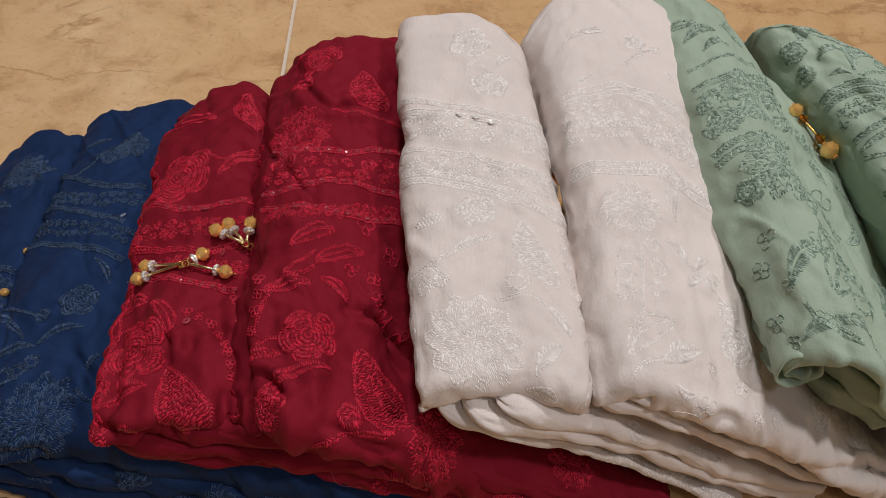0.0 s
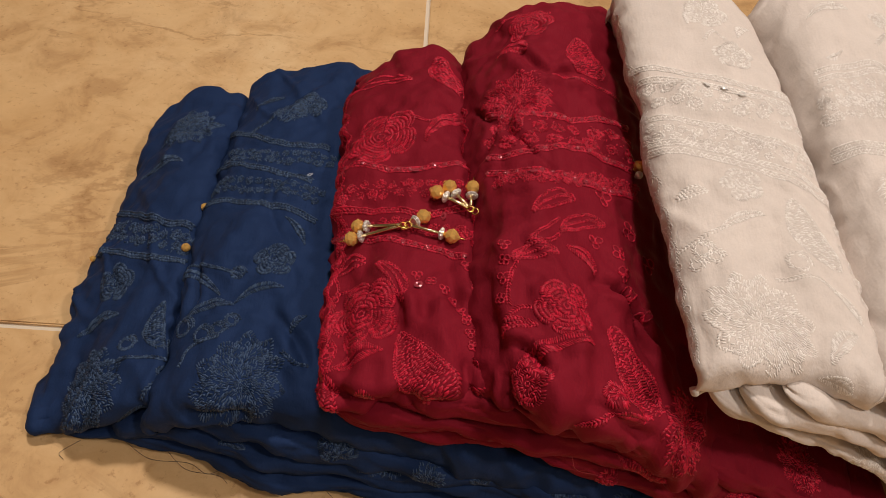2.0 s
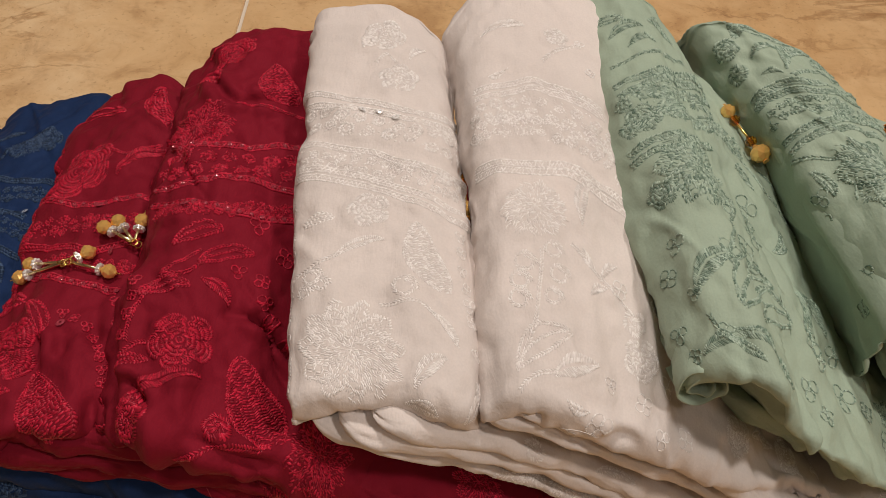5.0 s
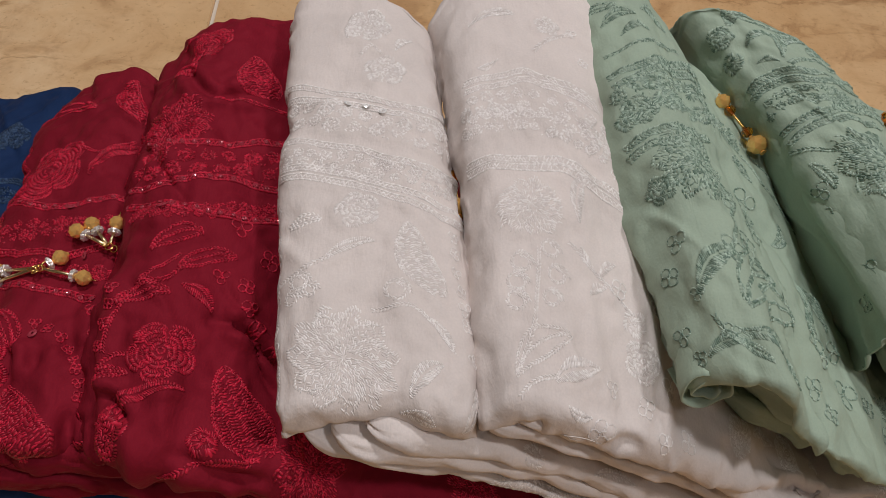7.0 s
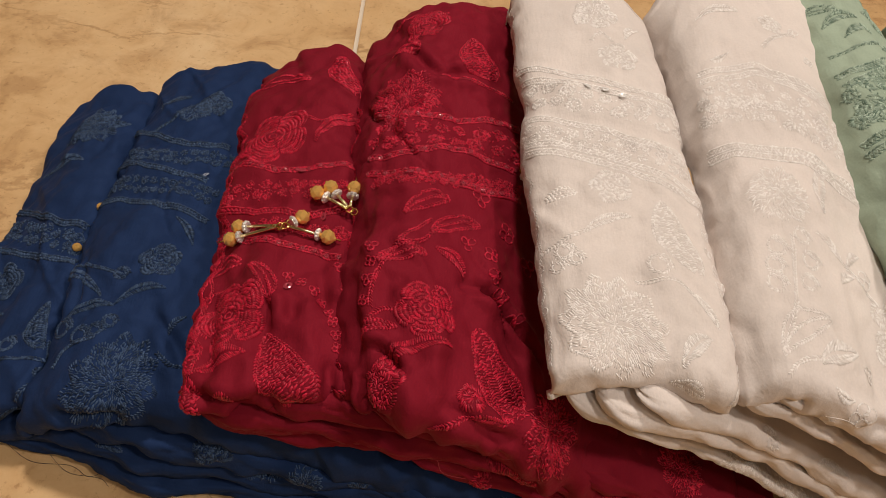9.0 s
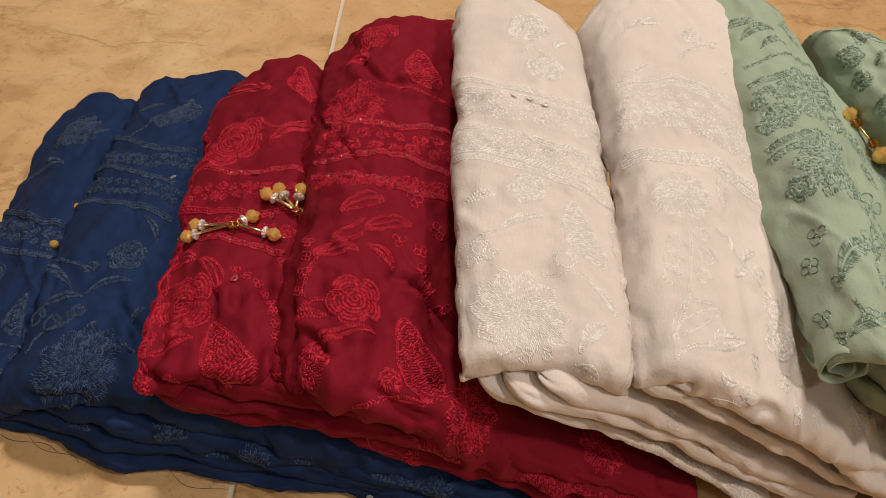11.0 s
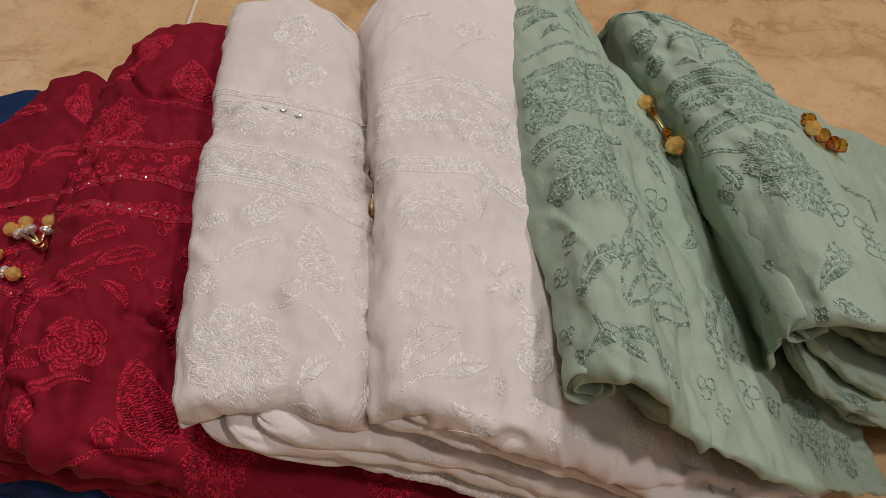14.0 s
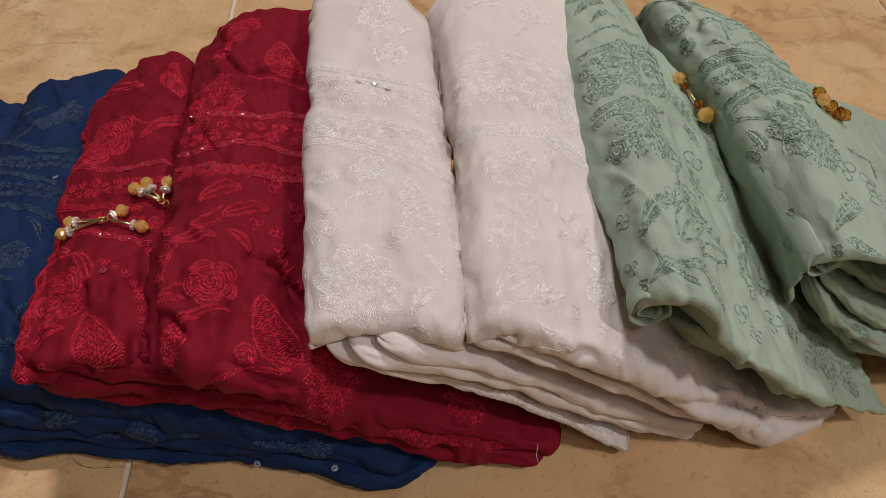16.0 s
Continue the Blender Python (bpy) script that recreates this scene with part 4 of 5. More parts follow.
sew_red_b.chain([(0.1021, 0.1208), (0.1142, 0.1157), (0.1208, 0.0985), (0.1343, 0.0902)], 0.0045)
sew_red_b.chain([(0.1101, 0.1491), (0.1287, 0.1326), (0.1454, 0.1223)], 0.0057)
sew_red_b.paisley((0.1313, 0.0373), (0.1074, 0.0746), 0.0142)
sew_red_b.flower((0.0982, 0.0378), 0.0074)
sew_red_b.mum((0.1557, 0.0384), 0.0198)
sew_red_b.vine([(0.0795, 0.0178), (0.0959, 0.0285), (0.1237, 0.0338)])
sew_red_b.chain([(0.0514, 0.1098), (0.0489, 0.0931), (0.0474, 0.0768)], 0.0032)
red_b.crease([(0.1, 0.0982), (0.1222, 0.0937), (0.1422, 0.0802), (0.1534, 0.069)], 0.003, 0.00572)
red_b.crease([(0.0467, 0.0488), (0.0556, 0.051), (0.0645, 0.0443)], 0.003, 0.00462)
red_b.crease([(0.0445, 0.0398), (0.0422, 0.025), (0.0556, 0.0119)], 0.003, 0.00462)
red_b.crease([(0.0867, 0.0325), (0.1022, 0.0276), (0.1356, 0.0276)], 0.003, 0.0033)
red_b.crease([(0.1067, 0.1049), (0.1311, 0.0982), (0.1445, 0.0892)], 0.003, 0.00264)
red_b.crease([(0.0689, 0.2701), (0.0845, 0.2456), (0.1134, 0.2412)], 0.003, 0.00308)
sew_red_b.sequin((0.0689, 0.1586), r=0.0025)
sew_red_b.trim(0.018, 0.03, 0.3059)
sew_red_b.build(thr_red, red_b.ob, seq_red)

sew_white_a = Work(white_a, 504, thread=0.00068, rise=0.75)
sew_white_a.flower((0.0674, 0.2524), 0.0145)
sew_white_a.flower((0.0761, 0.2168), 0.0127)
sew_white_a.leaf((0.0561, 0.2394), (0.0618, 0.2547), 0.0025)
sew_white_a.vine([(0.0635, 0.2275), (0.0689, 0.2353), (0.0742, 0.2306)])
sew_white_a.leaf((0.0819, 0.2357), (0.0914, 0.2519), 0.0025)
sew_white_a.plait([(0.019, 0.2084), (0.0584, 0.193), (0.094, 0.1944), (0.1277, 0.2205)])
sew_white_a.plait([(0.0224, 0.1964), (0.0588, 0.1863), (0.0941, 0.1875), (0.1277, 0.2119)])
sew_white_a.band([(0.0224, 0.186), (0.0595, 0.1752), (0.0948, 0.176), (0.1277, 0.1947)], 0.0188, 0.0047, 0.9)
sew_white_a.plait([(0.0242, 0.1654), (0.0558, 0.158), (0.0869, 0.1518), (0.1277, 0.1685)])
sew_white_a.band([(0.0231, 0.1558), (0.0564, 0.1478), (0.0874, 0.1442), (0.1277, 0.1585)], 0.0145, 0.0036, 0.9)
sew_white_a.plait([(0.0224, 0.1481), (0.0513, 0.1423), (0.0822, 0.1334), (0.1277, 0.1395)])
sew_white_a.plait([(0.0207, 0.143), (0.0518, 0.1363), (0.0825, 0.1274), (0.126, 0.131)])
sew_white_a.flower((0.0612, 0.1183), 0.0118)
sew_white_a.leaf((0.0299, 0.1117), (0.045, 0.1147), 0.0025, False)
sew_white_a.leaf((0.0448, 0.0913), (0.0677, 0.1002), 0.0029)
sew_white_a.vine([(0.0242, 0.0821), (0.0382, 0.0888), (0.0478, 0.0935)])
sew_white_a.curl((0.0354, 0.0812), 0.0052)
sew_white_a.curl((0.0406, 0.0769), 0.0038)
sew_white_a.curl((0.0319, 0.0741), 0.0041)
sew_white_a.paisley((0.0989, 0.0792), (0.0841, 0.1147), 0.0096)
sew_white_a.curl((0.0785, 0.0752), 0.0064)
sew_white_a.vine([(0.0675, 0.0641), (0.0833, 0.0681), (0.0917, 0.0644), (0.1042, 0.0539)])
sew_white_a.leaf((0.0901, 0.065), (0.1054, 0.053), 0.0025)
sew_white_a.mum((0.0549, 0.0426), 0.0235)
sew_white_a.leaf((0.0849, 0.0247), (0.0986, 0.0434), 0.0045)
sew_white_a.leaf((0.109, 0.0153), (0.1275, 0.0282), 0.0053)
sew_white_a.leaf((0.0805, 0.0165), (0.0957, 0.0143), 0.004)
sew_white_a.chain([(0.1084, 0.1183), (0.1104, 0.093), (0.1144, 0.0688)], 0.0038)
sew_white_a.chain([(0.1161, 0.0506), (0.1189, 0.0333)], 0.0037)
white_a.crease([(0.077, 0.0078), (0.0679, 0.0078), (0.0589, 0.0078)], 0.003, 0.00308)
sew_white_a.sequin((0.0571, 0.1861), (0.0660, 0.1856), (0.0743, 0.1832), r=0.0022)
sew_white_a.trim(0.018, 0.03, 0.2688)
sew_white_a.build(thr_white, white_a.ob, seq_white)

sew_white_b = Work(white_b, 505, thread=0.00068, rise=0.75)
sew_white_b.leaf((0.0419, 0.2481), (0.0723, 0.2383), 0.0036)
sew_white_b.leaf((0.0541, 0.2122), (0.0392, 0.2141), 0.0026)
sew_white_b.flower((0.0901, 0.2341), 0.0087)
sew_white_b.vine([(0.0769, 0.2107), (0.0886, 0.2231), (0.1035, 0.2346)])
sew_white_b.chain([(0.1035, 0.2346), (0.1047, 0.2152)], 0.0038)
sew_white_b.plait([(0.0283, 0.2116), (0.0539, 0.2001), (0.0897, 0.1925), (0.1062, 0.1897)])
sew_white_b.plait([(0.0277, 0.2049), (0.0528, 0.1941), (0.0891, 0.1875), (0.1066, 0.1845)])
sew_white_b.band([(0.0267, 0.1932), (0.059, 0.1796), (0.105, 0.1716)], 0.0177, 0.0044, 0.9)
sew_white_b.band([(0.0237, 0.1803), (0.058, 0.1682), (0.1057, 0.1583)], 0.0149, 0.0037, 0.9)
sew_white_b.plait([(0.0175, 0.1592), (0.0503, 0.1451), (0.0805, 0.1439), (0.1095, 0.1366)])
sew_white_b.plait([(0.0169, 0.1542), (0.0494, 0.1402), (0.0798, 0.1396), (0.1099, 0.1302)])
sew_white_b.mum((0.0513, 0.1182), 0.0167)
sew_white_b.leaf((0.0796, 0.1138), (0.0897, 0.1399), 0.0041)
sew_white_b.curl((0.0402, 0.0882), 0.0059)
sew_white_b.curl((0.0591, 0.097), 0.0056)
sew_white_b.curl((0.0361, 0.0782), 0.0056)
sew_white_b.curl((0.0599, 0.0849), 0.0055)
sew_white_b.curl((0.0351, 0.0687), 0.0056)
sew_white_b.curl((0.0545, 0.0726), 0.005)
sew_white_b.vine([(0.0518, 0.0957), (0.0466, 0.0754), (0.042, 0.0547), (0.0317, 0.033)])
sew_white_b.leaf((0.0325, 0.0348), (0.0619, 0.0572), 0.0063, False)
sew_white_b.leaf((0.0504, 0.0341), (0.0757, 0.046), 0.0049)
sew_white_b.vine([(0.0322, 0.0237), (0.04, 0.0312), (0.0512, 0.0362)])
sew_white_b.leaf((0.0841, 0.0918), (0.0782, 0.1012), 0.0028)
sew_white_b.leaf((0.0864, 0.0898), (0.0975, 0.0986), 0.0025)
sew_white_b.leaf((0.0775, 0.0799), (0.0887, 0.0853), 0.0026)
sew_white_b.vine([(0.0725, 0.1025), (0.0864, 0.0898), (0.1014, 0.0782)])
sew_white_b.rings((0.0965, 0.0865), 0.0052)
sew_white_b.flower((0.1037, 0.0733), 0.0076)
sew_white_b.flower((0.1051, 0.0569), 0.0118)
sew_white_b.chain([(0.0828, 0.0393), (0.0996, 0.0387), (0.1104, 0.0326), (0.1134, 0.0231)], 0.0051)
sew_white_b.chain([(0.1215, 0.0516), (0.1309, 0.0399), (0.1339, 0.0273)], 0.0071)
sew_white_b.rings((0.0733, 0.0206), 0.0062)
sew_white_b.rings((0.0574, 0.0059), 0.0054)
sew_white_b.leaf((0.0687, 0.0258), (0.0554, 0.0261), 0.0028)
sew_white_b.chain([(0.1047, 0.1689), (0.1153, 0.1325), (0.1184, 0.1117), (0.1197, 0.0873)], 0.0041)
sew_white_b.flower((0.1755, 0.0424), 0.0119)
sew_white_b.leaf((0.1906, 0.0462), (0.2225, 0.0485), 0.0053)
sew_white_b.flower((0.2343, 0.0457), 0.0143)
sew_white_b.flower((0.3238, 0.0444), 0.0094)
sew_white_b.leaf((0.259, 0.0437), (0.3021, 0.0472), 0.0053)
white_b.crease([(0.0445, 0.0148), (0.04, 0.0083), (0.0311, 0.0083)], 0.003, 0.00352)
white_b.crease([(0.0778, 0.0148), (0.0911, 0.0206), (0.1, 0.0178)], 0.003, 0.00242)
white_b.crease([(0.1689, 0.0116), (0.2512, 0.0276), (0.3045, 0.0276)], 0.003, 0.00462)
sew_white_b.build(thr_white, white_b.ob, seq_white)

sew_green_a = Work(green_a, 506, thread=0.00072, rise=1.4)
sew_green_a.leaf((0.0461, 0.1979), (0.0707, 0.2047), 0.0033)
sew_green_a.leaf((0.04, 0.2142), (0.0593, 0.2091), 0.0035, False)
sew_green_a.vine([(0.0421, 0.176), (0.0574, 0.178), (0.0816, 0.1906), (0.1087, 0.2058)])
sew_green_a.leaf((0.0762, 0.2107), (0.1012, 0.2161), 0.0044)
sew_green_a.leaf((0.056, 0.187), (0.0779, 0.1974), 0.0024)
sew_green_a.plait([(0.0399, 0.1612), (0.0618, 0.1648), (0.0969, 0.1884), (0.148, 0.2222)])
sew_green_a.plait([(0.0419, 0.1524), (0.0607, 0.1588), (0.0968, 0.1828), (0.1372, 0.2026)])
sew_green_a.band([(0.038, 0.1384), (0.0598, 0.145), (0.1065, 0.172), (0.1584, 0.1895)], 0.0251, 0.0063, 0.9)
sew_green_a.flower((0.0492, 0.1351), 0.0108)
sew_green_a.flower((0.0786, 0.1523), 0.0143)
sew_green_a.plait([(0.0342, 0.1162), (0.0493, 0.1205), (0.0733, 0.1279), (0.1089, 0.1498)])
sew_green_a.plait([(0.0338, 0.11), (0.0475, 0.1137), (0.0648, 0.1162)])
sew_green_a.mum((0.0735, 0.1106), 0.0231)
sew_green_a.flower((0.0417, 0.0914), 0.0088)
sew_green_a.leaf((0.142, 0.1604), (0.1602, 0.1598), 0.0037, False)
sew_green_a.chain([(0.1435, 0.1385), (0.1229, 0.1079), (0.0858, 0.0752), (0.094, 0.0718)], 0.0084)
sew_green_a.chain([(0.0895, 0.1012), (0.0782, 0.0806), (0.0686, 0.065)], 0.0078)
sew_green_a.vine([(0.1047, 0.1137), (0.0803, 0.0815), (0.0629, 0.0585), (0.0467, 0.043)])
sew_green_a.leaf((0.043, 0.0398), (0.0705, 0.0633), 0.0043)
sew_green_a.chain([(0.0393, 0.0638), (0.0351, 0.0562), (0.0308, 0.0482)], 0.0058)
sew_green_a.leaf((0.0613, 0.0372), (0.1162, 0.0734), 0.0088, False)
sew_green_a.leaf((0.0876, 0.0456), (0.1333, 0.0629), 0.0075, False)
sew_green_a.chain([(0.0415, 0.0387), (0.0416, 0.0289), (0.0472, 0.0213)], 0.0041)
sew_green_a.leaf((0.0523, 0.0243), (0.0889, 0.0156), 0.0045)
sew_green_a.leaf((0.0474, 0.0195), (0.0615, 0.0141), 0.0031)
sew_green_a.leaf((0.0351, 0.0117), (0.0536, 0.0196), 0.0027)
sew_green_a.vine([(0.0443, 0.0288), (0.0474, 0.0195), (0.0601, 0.0253)])
sew_green_a.leaf((0.1518, 0.065), (0.1854, 0.1049), 0.0066)
sew_green_a.leaf((0.1788, 0.0789), (0.1935, 0.1082), 0.0062)
sew_green_a.chain([(0.1515, 0.0629), (0.1538, 0.054)], 0.0073)
sew_green_a.chain([(0.1807, 0.071), (0.1913, 0.0581), (0.2016, 0.0493)], 0.0068)
sew_green_a.vine([(0.1546, 0.1805), (0.1861, 0.1658), (0.211, 0.148), (0.217, 0.1119)])
sew_green_a.vine([(0.1756, 0.1994), (0.2064, 0.1784), (0.2213, 0.1516)])
sew_green_a.chain([(0.136, 0.034), (0.1417, 0.0268)], 0.0062)
sew_green_a.chain([(0.1836, 0.0485), (0.1894, 0.0366), (0.2189, 0.0312)], 0.0078)
sew_green_a.mum((0.2505, 0.0446), 0.0209)
sew_green_a.leaf((0.2331, 0.0636), (0.2509, 0.0523), 0.0053)
sew_green_a.flower((0.2841, 0.0336), 0.0143)
sew_green_a.leaf((0.1771, 0.1449), (0.1618, 0.1229), 0.0029)
sew_green_a.chain([(0.0258, 0.0209), (0.0288, 0.0105)], 0.0045)
sew_green_a.build(thr_green, green_a.ob, seq_green)

sew_green_b = Work(green_b, 507, thread=0.00072, rise=1.4)
sew_green_b.leaf((0.0764, 0.1559), (0.0876, 0.156), 0.0021)
sew_green_b.leaf((0.1219, 0.1861), (0.1437, 0.202), 0.0033)
sew_green_b.vine([(0.093, 0.156), (0.1187, 0.1794), (0.1391, 0.1897)])
sew_green_b.leaf((0.0789, 0.1877), (0.1009, 0.207), 0.0028, False)
sew_green_b.vine([(0.0901, 0.1967), (0.1028, 0.1949), (0.1283, 0.2028)])
sew_green_b.leaf((0.079, 0.1711), (0.1083, 0.1872), 0.0028)
sew_green_b.leaf((0.0922, 0.1609), (0.127, 0.2003), 0.0036)
sew_green_b.flower((0.0702, 0.1791), 0.0089)
sew_green_b.flower((0.0657, 0.1617), 0.0074)
sew_green_b.plait([(0.0627, 0.1412), (0.0787, 0.1467), (0.1042, 0.1568), (0.1505, 0.1879)])
sew_green_b.plait([(0.0619, 0.1362), (0.0772, 0.1411), (0.0994, 0.1479), (0.1374, 0.166)])
sew_green_b.band([(0.0634, 0.1269), (0.0823, 0.1311), (0.1139, 0.1434), (0.1406, 0.1511)], 0.0131, 0.0033, 0.9)
sew_green_b.flower((0.1078, 0.1378), 0.0085)
sew_green_b.plait([(0.0626, 0.1109), (0.0773, 0.114), (0.1071, 0.1314), (0.1425, 0.1479)])
sew_green_b.plait([(0.0645, 0.1031), (0.0781, 0.1079), (0.1014, 0.1219), (0.1278, 0.1307)])
sew_green_b.vine([(0.0622, 0.0994), (0.079, 0.0926), (0.1019, 0.0998)])
sew_green_b.mum((0.1043, 0.0877), 0.0259)
sew_green_b.leaf((0.0673, 0.0884), (0.07, 0.0721), 0.003)
sew_green_b.chain([(0.0639, 0.0744), (0.0593, 0.0644)], 0.0052)
sew_green_b.chain([(0.1257, 0.0732), (0.1198, 0.0559), (0.0998, 0.038)], 0.0089)
sew_green_b.chain([(0.1414, 0.0705), (0.141, 0.0563)], 0.0084)
sew_green_b.leaf((0.0838, 0.0177), (0.1046, 0.0353), 0.0038)
sew_green_b.chain([(0.0619, 0.0335), (0.0624, 0.025), (0.051, 0.0216)], 0.0055)
sew_green_b.chain([(0.0617, 0.0116), (0.0732, 0.0111), (0.08, 0.0083)], 0.0037)
sew_green_b.leaf((0.0869, 0.0111), (0.1021, 0.007), 0.0034, False)
sew_green_b.vine([(0.1589, 0.1125), (0.1833, 0.1218), (0.1889, 0.1069)])
sew_green_b.build(thr_green, green_b.ob, seq_green)

sew_fold1 = Work(FOLDS[1], 508, thread=0.00072, rise=1.4)
sew_fold1.mum((0.1736, 0.1423), 0.0117)
sew_fold1.flower((0.2448, 0.1423), 0.0078)
sew_fold1.leaf((0.1268, 0.1508), (0.1491, 0.1423), 0.0039)
sew_fold1.mum((0.1624, 0.1423), 0.0137)
sew_fold1.flower((0.2359, 0.1423), 0.0092)
sew_fold1.leaf((0.0734, 0.1304), (0.089, 0.1321), 0.0039)
sew_fold1.leaf((0.2047, 0.1508), (0.2225, 0.1321), 0.0046)
sew_fold1.build(thr_blue, FOLDS[1].ob, seq_blue)

sew_fold2 = Work(FOLDS[2], 509, thread=0.00072, rise=1.4)
sew_fold2.flower((0.1847, 0.1311), 0.0082)
sew_fold2.flower((0.109, 0.1329), 0.0074)
sew_fold2.mum((0.1558, 0.1255), 0.0094)
sew_fold2.mum((0.2693, 0.1293), 0.0098)
sew_fold2.flower((0.1001, 0.1329), 0.0087)
sew_fold2.leaf((0.2203, 0.1329), (0.2426, 0.1293), 0.0045)
sew_fold2.leaf((0.0823, 0.1446), (0.1046, 0.1329), 0.0037)
sew_fold2.flower((0.2515, 0.1346), 0.0091)
sew_fold2.build(thr_blue, FOLDS[2].ob, seq_blue)

sew_fold5 = Work(FOLDS[5], 510, thread=0.0008, rise=1.5)
sew_fold5.mum((0.1673, 0.1258), 0.0116)
sew_fold5.mum((0.252, 0.1486), 0.016)
sew_fold5.flower((0.1628, 0.1401), 0.0105)
sew_fold5.build(thr_red, FOLDS[5].ob, seq_red)

sew_fold3 = Work(FOLDS[3], 511, thread=0.0008, rise=1.5)
sew_fold3.leaf((0.1423, 0.1386), (0.1779, 0.1386), 0.0042)
sew_fold3.flower((0.2201, 0.1726), 0.0102)
sew_fold3.flower((0.1556, 0.1231), 0.0066)
sew_fold3.build(thr_red, FOLDS[3].ob, seq_red)

sew_fold0 = Work(FOLDS[0], 512, thread=0.00072, rise=1.4)
sew_fold0.flower((0.2352, 0.1558), 0.0103)
sew_fold0.leaf((0.4283, 0.1642), (0.4328, 0.1642), 0.0066)
sew_fold0.sequin((0.3551, 0.1303), r=0.0025)
sew_fold0.sequin((0.3018, 0.1201), r=0.0025)
sew_fold0.flower((0.2641, 0.1558), 0.0103)
sew_fold0.build(thr_blue, FOLDS[0].ob, seq_blue)

sew_fold4 = Work(FOLDS[4], 513, thread=0.0008, rise=1.5)
sew_fold4.mum((0.2693, 0.1505), 0.0153)
sew_fold4.paisley((0.1848, 0.1286), (0.1514, 0.132), 0.0063)
sew_fold4.band([(0.2248, 0.127), (0.2538, 0.1236), (0.2805, 0.1218), (0.2983, 0.1218)], 0.00864, 0.003024)
sew_fold4.leaf((0.2003, 0.1505), (0.2315, 0.1335), 0.0051)
sew_fold4.build(thr_red, FOLDS[4].ob, seq_red)

sew_fold6 = Work(FOLDS[6], 514, thread=0.00068, rise=0.75)
sew_fold6.leaf((0.0736, 0.138), (0.0936, 0.1295), 0.0041)
sew_fold6.band([(0.1137, 0.1195), (0.1583, 0.1171), (0.2029, 0.1179), (0.2318, 0.1179)], 0.01692, 0.005922)
sew_fold6.build(thr_white, FOLDS[6].ob, seq_white)

sew_fold10 = Work(FOLDS[10], 515, thread=0.00068, rise=0.75)
sew_fold10.flower((0.3047, 0.1181), 0.01)
sew_fold10.build(thr_white, FOLDS[10].ob, seq_white)

sew_fold8 = Work(FOLDS[8], 516, thread=0.00068, rise=0.75)
sew_fold8.flower((0.0939, 0.1291), 0.0074)
sew_fold8.leaf((0.1386, 0.1263), (0.1699, 0.1291), 0.0036)
sew_fold8.build(thr_white, FOLDS[8].ob, seq_white)

sew_fold13 = Work(FOLDS[13], 517, thread=0.00072, rise=1.4)
sew_fold13.chain([(0.0693, 0.1159), (0.0984, 0.1173), (0.1252, 0.1173)], 0.0054)
sew_fold13.build(thr_green, FOLDS[13].ob, seq_green)

sew_fold14 = Work(FOLDS[14], 518, thread=0.00072, rise=1.4)
sew_fold14.leaf((0.0512, 0.1267), (0.0778, 0.1267), 0.0044)
sew_fold14.build(thr_green, FOLDS[14].ob, seq_green)


# ---- beads and tassels ----
def spot(cloth, a, b, lift):
    P, N = cloth.at(np.array(a), np.array(b))
    return Vector(P) + Vector(N) * lift, Vector(N)


def top(cloth, x, y, lift):
    """The place on a cloth over a point of the plan, raised by a little, and the normal there."""
    d = (cloth.P[:, :, 0] - x) ** 2 + (cloth.P[:, :, 1] - y) ** 2 + (cloth.N[:, :, 2] < 0.2)
    j, i = np.unravel_index(np.argmin(d), d.shape)
    return Vector(cloth.P[j, i]) + Vector(cloth.N[j, i]) * lift, Vector(cloth.N[j, i])


def aim(p, q):
    """A turn that brings z onto the way from p to q, at the place p."""
    return Matrix.Translation(p) @ (q - p).to_track_quat("Z", "Y").to_matrix().to_4x4()


def bead(parent, p, r, mat, toward=None, name="bead"):
    bm = bmesh.new()
    # cut facets: three rounds of flats, turned against each other
    rows = [(0.36, 0.90, 0.0), (0.80, 0.55, 0.5), (1.0, 0.0, 0.0), (0.80, -0.55, 0.5), (0.36, -0.90, 0.0)]
    pts = [bm.verts.new((r * k * math.cos((i + turn) * math.pi / 4), r * k * math.sin((i + turn) * math.pi / 4), r * z * 0.95)) for k, z, turn in rows for i in range(8)]
    bmesh.ops.convex_hull(bm, input=pts)
    # the drilled ends carry small metal caps
    for end in (-1, 1):
        bmesh.ops.create_cone(bm, cap_ends=True, segments=10, radius1=r * 0.36, radius2=r * 0.2, depth=r * 0.25, matrix=Matrix.Translation((0, 0, end * r * 0.92)))
    bm.transform(aim(p, toward) if toward else Matrix.Translation(p))
    return part(name, bm, mat, parent, smooth=False)


def rod(parent, p, q, r, mat=None, name="rod"):
    bm = bmesh.new()
    l = (q - p).length
    bmesh.ops.create_cone(bm, cap_ends=True, segments=10, radius1=r, radius2=r * 0.9, depth=l, matrix=Matrix.Translation((0, 0, l / 2)))
    bmesh.ops.bevel(bm, geom=[e for e in bm.edges if e.calc_face_angle(0) > 1.0], offset=r * 0.25, segments=1, affect="EDGES")
    bm.transform(aim(p, q))
    return part(name, bm, mat or mat_pale_gold, parent)


